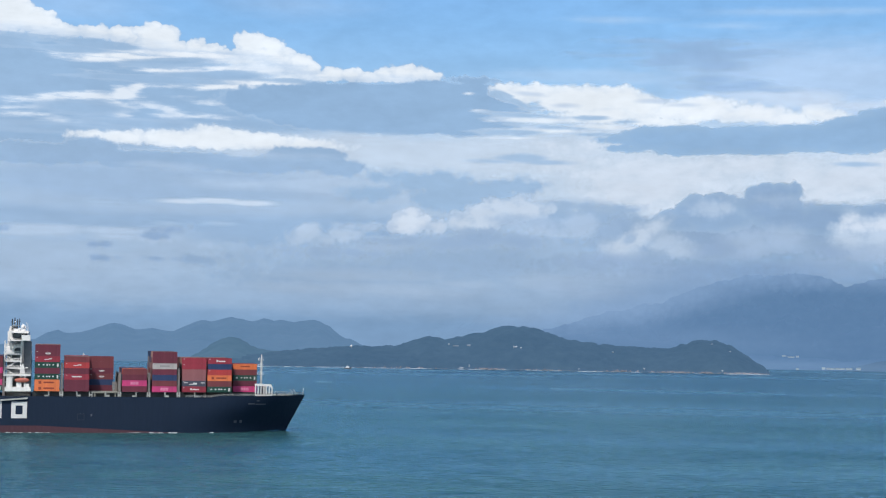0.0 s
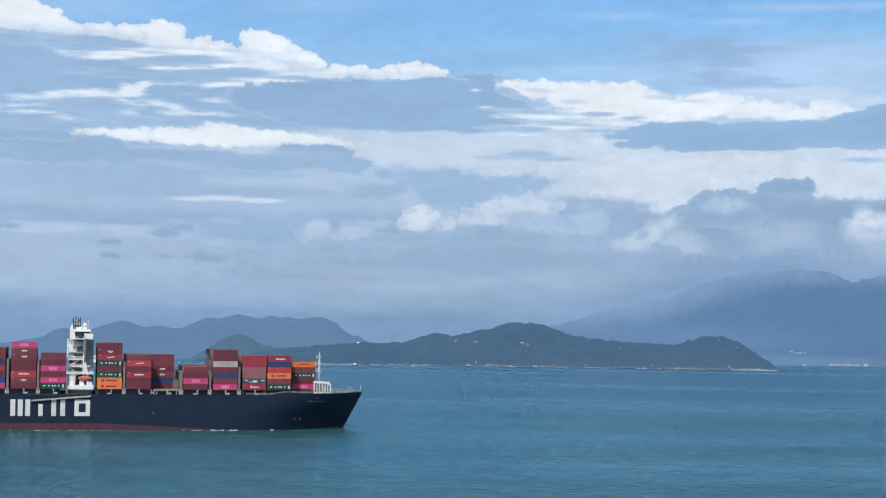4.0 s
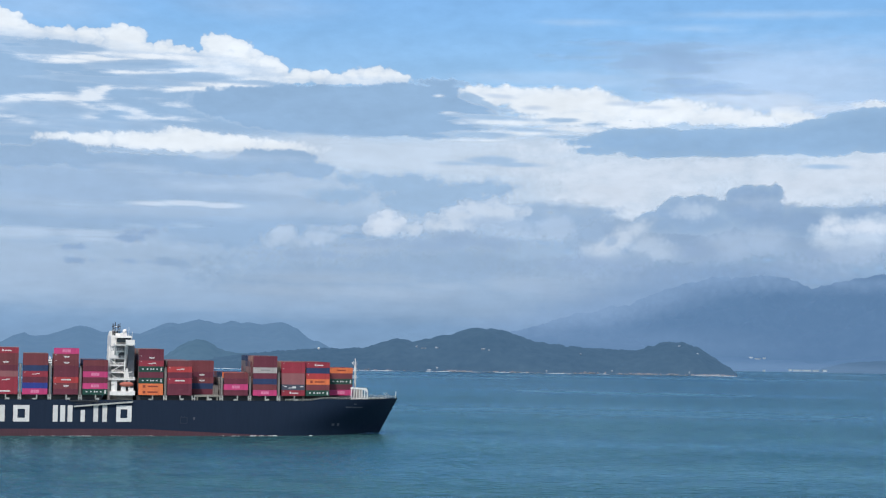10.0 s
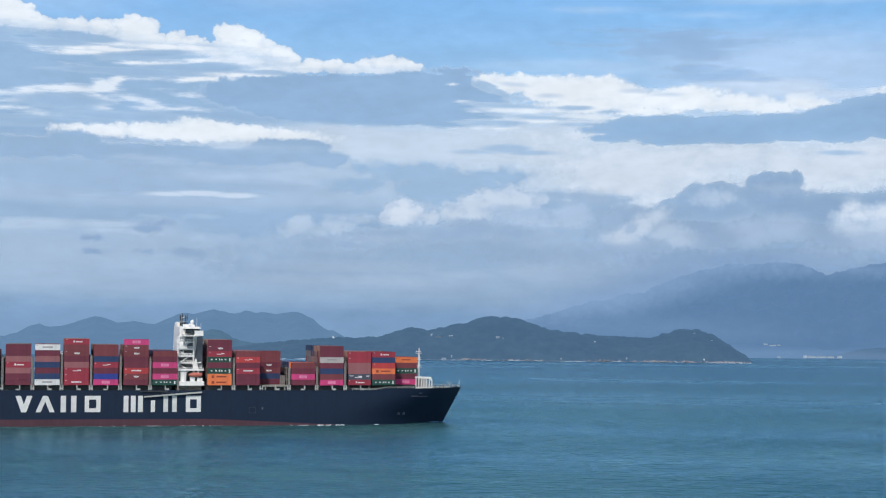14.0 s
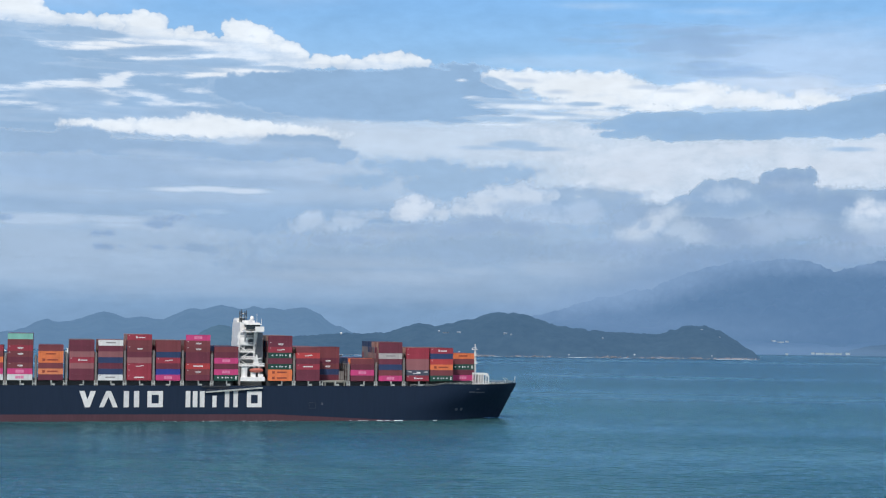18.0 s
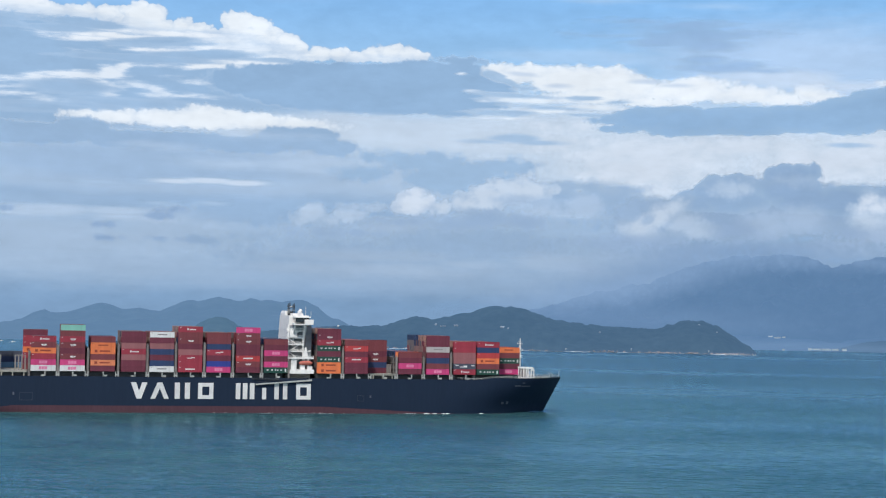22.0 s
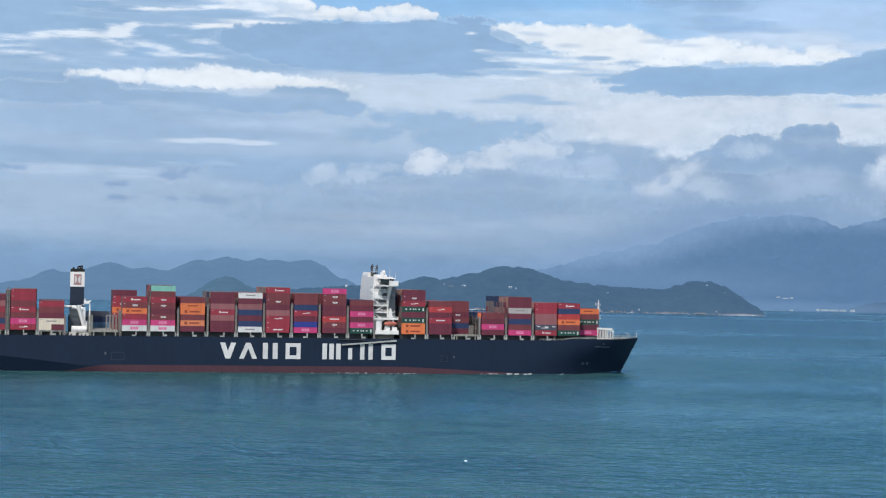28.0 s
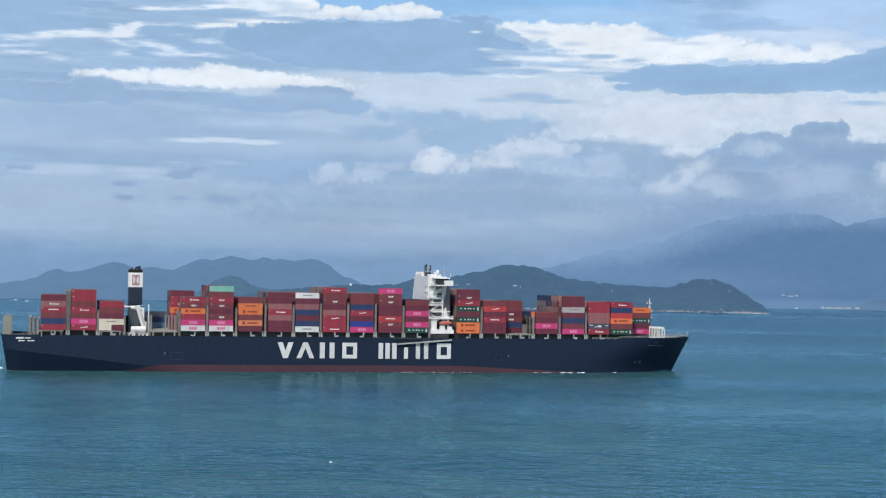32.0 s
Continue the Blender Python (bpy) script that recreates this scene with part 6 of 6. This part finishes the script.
def foam_line(x0, x1, wd, h, gap):
    """A thin ragged crest of foam against the hull."""
    bm = fresh()
    prev = None
    n = max(4, int((x1 - x0) / 0.5))
    for k in range(n + 1):
        x = x0 + (x1 - x0) * k / n
        f = 0.5 + 0.9 * noise.noise((x / 2.3, 4.1, 0.3)) + 0.5 * noise.noise((x / 0.7, 1.1, 0.3))
        ends = min(1, 4 * k / n, 4 * (n - k) / n)
        w = wd * max(0, f) * ends
        if w < gap:
            prev = None
            continue
        y = -half_breadth(x, 0.2) - 0.02
        wob = 0.25 * noise.noise((x / 3.1, 9.0, 0))
        row = [bm.verts.new((x, y + 0.1, h * min(1.2, f + 0.3) + 0.05)), bm.verts.new((x, y - 0.3 * w + wob * 0.2, h * f)), bm.verts.new((x, y - w + wob * 0.4, 0.012))]
        if prev:
            for p, q, r, s in zip(prev, prev[1:], row[1:], row):
                bm.faces.new((p, q, r, s))
        prev = row
    ob = tagged(part("foam", bm, FOAM), "thin broken line of white foam along the waterline", "foam", "foam along the hull", kind="stuff")
    RIDERS.append((ob, Matrix()))


foam_line(-82, -66, 0.7, 0.16, 0.12)
foam_line(-51, -47.6, 1.1, 0.3, 0.05)
foam_line(-98, -84, 0.3, 0.07, 0.09)
foam_line(-205, -110, 0.22, 0.05, 0.1)
for x, w in ((-374, 3.0), (-377, 5.0), (-381, 6.0)):
    foam_patch(x, fr_.uniform(-6, 6), 3.5, w, 0.9)

def bow_wave():
    bm = fresh()
    for s in (-1, 1):
        prev = None
        for k in range(12):
            x = -5.5 - 2.6 * k
            y = s * (half_breadth(x, 0.1) + 0.2 + 0.16 * k)
            h = 0.75 * math.sin(math.pi * (k + 1.2) / 13)
            row = [bm.verts.new((x, y - s * 0.6, 0.0)), bm.verts.new((x, y, h)), bm.verts.new((x, y + s * 1.9, -0.02))]
            if prev:
                for a, b, c, d in zip(prev, prev[1:], row[1:], row):
                    bm.faces.new((a, b, c, d))
            prev = row
    ob = part("bow_wave", bm, SEA)
    tagged(ob, "low dark wave thrown up at the ship's bow", "wave", kind="stuff")
    RIDERS.append((ob, Matrix()))


bow_wave()

# ---- small boat off the island ----
boat = new("small_boat")
bm = fresh()
prism(bm, [(-5, 0.0), (4.5, 0.0), (6.2, 1.8), (-5.4, 1.5)], -1.6, 1.6)
part("hull", bm, DARK, boat)
bm = fresh()
box(bm, -3.2, 1.2, -1.2, 1.2, 1.5, 4.0)
part("cabin", bm, WHITE, boat)
bm = fresh()
bar(bm, (-1, 0, 4.0), (-1, 0, 6.5), 0.1, 5)
part("mast", bm, WHITE, boat)
boat.location = (-580, 2480, 0)
tagged(boat, "small dark boat with white cabin off the island", "boat")

# ---- motor yacht and launches off the far hills ----
def yacht(x, y, turn, size):
    top = new("motor_yacht")
    bm = fresh()
    prism(bm, [(-15, 0), (13, 0), (16.5, 5.2), (8, 4.6), (-15.4, 4.2)], -3.4, 3.4)
    part("hull", bm, WHITE, top)
    for name, x0, x1, w, z0, z1 in (("main_deck", -12, 9, 3.1, 4.4, 7.4), ("upper_deck", -9.5, 6, 2.7, 7.4, 10.2), ("flybridge", -5, 3, 2.2, 10.2, 12.2)):
        bm = fresh()
        prism(bm, [(x0, z0), (x1, z0), (x1 - 1.8, z1), (x0 + 0.4, z1)], -w, w)
        deck = part(name, bm, WHITE, top)
        bm = fresh()
        box(bm, x0 + 1.5, x1 - 2.6, -w - 0.05, w + 0.05, z0 + 1.0, z0 + 1.9)
        part("window_band", bm, GLASS, deck)
        bm = fresh()
        box(bm, x0 - 1.2, x1 - 1.0, -w - 0.4, w + 0.4, z1, z1 + 0.25)
        part("deck_roof", bm, WHITE, deck)
    bm = fresh()
    prism(bm, [(-3.6, 12.4), (-1.0, 12.4), (-2.4, 17.6), (-3.2, 17.6)], -0.4, 0.4)
    bar(bm, (-4.6, 0, 14.8), (-0.6, 0, 15.2), 0.3, 6)
    part("mast", bm, WHITE, top)
    top.matrix_world = pose(x, y, 0, 0, 0, turn) @ Matrix.Scale(size, 4)
    tagged(top, "white motor yacht with stepped decks and a short mast", "yacht")


yacht(-968.6, 2412.9, 21.0, 0.97)


def launch(x, y, turn):
    top = new("launch")
    bm = fresh()
    prism(bm, [(-4, 0), (3.4, 0), (4.6, 1.4), (-4.2, 1.1)], -1.3, 1.3)
    part("hull", bm, WHITE, top)
    bm = fresh()
    box(bm, -2.4, 0.8, -1.0, 1.0, 1.1, 2.6)
    part("cabin", bm, WHITE, top)
    bm = fresh()
    for k in range(5):
        rock_mesh(bm, -5.0 - 1.9 * k, rng.uniform(-0.5, 0.5), 0.05, 0.8 - 0.1 * k, 0.5)
    part("wake", bm, FOAM, top)
    top.matrix_world = pose(x, y, 0, 0, 0, turn) @ Matrix.Scale(0.65, 4)
    tagged(top, "small white launch trailing foam off the hills", "boat")


launch(-1094, 2487, 22)
launch(-1141, 2550, 24)

# ---- gull ----
gull = new("gull")
bm = fresh()
bmesh.ops.create_uvsphere(bm, u_segments=10, v_segments=7, radius=1, matrix=Matrix.Diagonal((0.32, 0.11, 0.10, 1)))
part("body", bm, FEATHER, gull)
bm = fresh()
bmesh.ops.create_uvsphere(bm, u_segments=8, v_segments=6, radius=0.075, matrix=Matrix.Translation((0.34, 0, 0.05)))
head = part("head", bm, FEATHER, gull)
bm = fresh()
bar(bm, (0.40, 0, 0.045), (0.48, 0, 0.03), 0.015, 5)
part("beak", bm, BEAK, head, "yellow beak")
bm = fresh()
prism(bm, [(-0.28, 0.0), (-0.5, 0.01), (-0.5, 0.03), (-0.28, 0.05)], -0.09, 0.09)
part("tail", bm, FEATHER, gull)
WINGS = []
for s in (-1, 1):
    bm = fresh()
    rim = [(0.14, 0.06), (0.2, 0.35), (0.1, 0.7), (-0.06, 0.66), (-0.1, 0.35), (-0.12, 0.06)]
    lo = [bm.verts.new((px, s * py, 0.0)) for px, py in rim]
    hi = [bm.verts.new((px, s * py, 0.03 if py < 0.5 else 0.015)) for px, py in rim]
    bm.faces.new(lo)
    bm.faces.new(hi[::-1])
    for k in range(6):
        bm.faces.new((lo[k], hi[k], hi[(k + 1) % 6], lo[(k + 1) % 6]))
    WINGS.append((s, part("wing", bm, FEATHER, gull)))
tagged(gull, "white gull flying low over the water", "gull")

# ---- pale buildings on the far shore ----
for x, y, z, w, h in ((144, 3120, 3.5, 6, 2.6), (156, 3120, 3.5, 14, 1.7), (173, 3122, 3.5, 16, 1.7), (189, 3124, 3.5, 11, 1.7), (205, 3122, 3.5, 8, 2.4), (98, 3125, 2, 5, 1.6)):
    house(x, y, z, w, 10, h, "long pale waterfront building below the mountains", glazed=False, walls=FARWALL, roofing=FARWALL)


def on_slope(ob, az, el):
    """The place on a hillside seen from the eye in this direction, in degrees."""
    def miss(v):
        p = v.co - Vector(EYE)
        return (math.degrees(math.atan2(p.x, p.y)) - az) ** 2 + (math.degrees(math.atan2(p.z, math.hypot(p.x, p.y))) - el) ** 2
    return min((v for v in ob.data.vertices if v.co.z > 2 and v.co.y < 4300), key=miss).co


for az, el, w, h in ((1.40, -0.45, 8, 1.4), (1.60, -0.455, 15, 1.2), (1.84, -0.48, 6, 2.0)):
    p = on_slope(mountain, az, el)
    house(p.x, p.y, p.z, w, 6, h, "small white building on the hazy hillside", glazed=False, walls=FARWALL, roofing=FARWALL)


# ---- movement ----
HEAD = 22.868
CO, SI = math.cos(radians(HEAD)), math.sin(radians(HEAD))
START, SPEED = (-220.42 - SIDE * SI, 853.96 + SIDE * CO), 6.783


def ship_pose(t):
    return pose(START[0] + SPEED * t * CO, START[1] + SPEED * t * SI, 0, 0, 0, HEAD)


def motions():
    walk(ship, [(t, ship_pose(t)) for t in (0, 16, 32)])
    for ob, m in RIDERS:
        walk(ob, [(t, ship_pose(t) @ m) for t in (0, 16, 32)])
    # the gull skims the water, beating its wings
    def gull_place(t):
        a = radians(-4.21 - 1.181 * (t - 24))
        r = 478.7 - 2.9 * (t - 24)
        return pose(r * math.sin(a), r * math.cos(a), 0.9 + 0.15 * math.sin(t * 1.3), 0, 0, 180 - math.degrees(a))
    walk(gull, [(t, gull_place(t) @ Matrix.Scale(0.22, 4)) for t in range(0, 33, 2)])
    for s, wing in WINGS:
        walk(wing, [(k * 0.25, pose(0, 0, 0.04, s * (20 if k % 2 else -14), 0, 0)) for k in range(129)])
    for layer in (high_pale, high_band, high_dark):
        walk(layer, [(t, pose(*EYE, 0, 0, -0.25 * t / 32)) for t in (0, 16, 32)])
    walk(middle_cloud, [(t, pose(*EYE, 0, 0, -0.82 * t / 32)) for t in (0, 16, 32)])
    walk(right_cloud, [(t, pose(*EYE, 0, 0, -1.5 * t / 32)) for t in (0, 16, 32)])


motions()
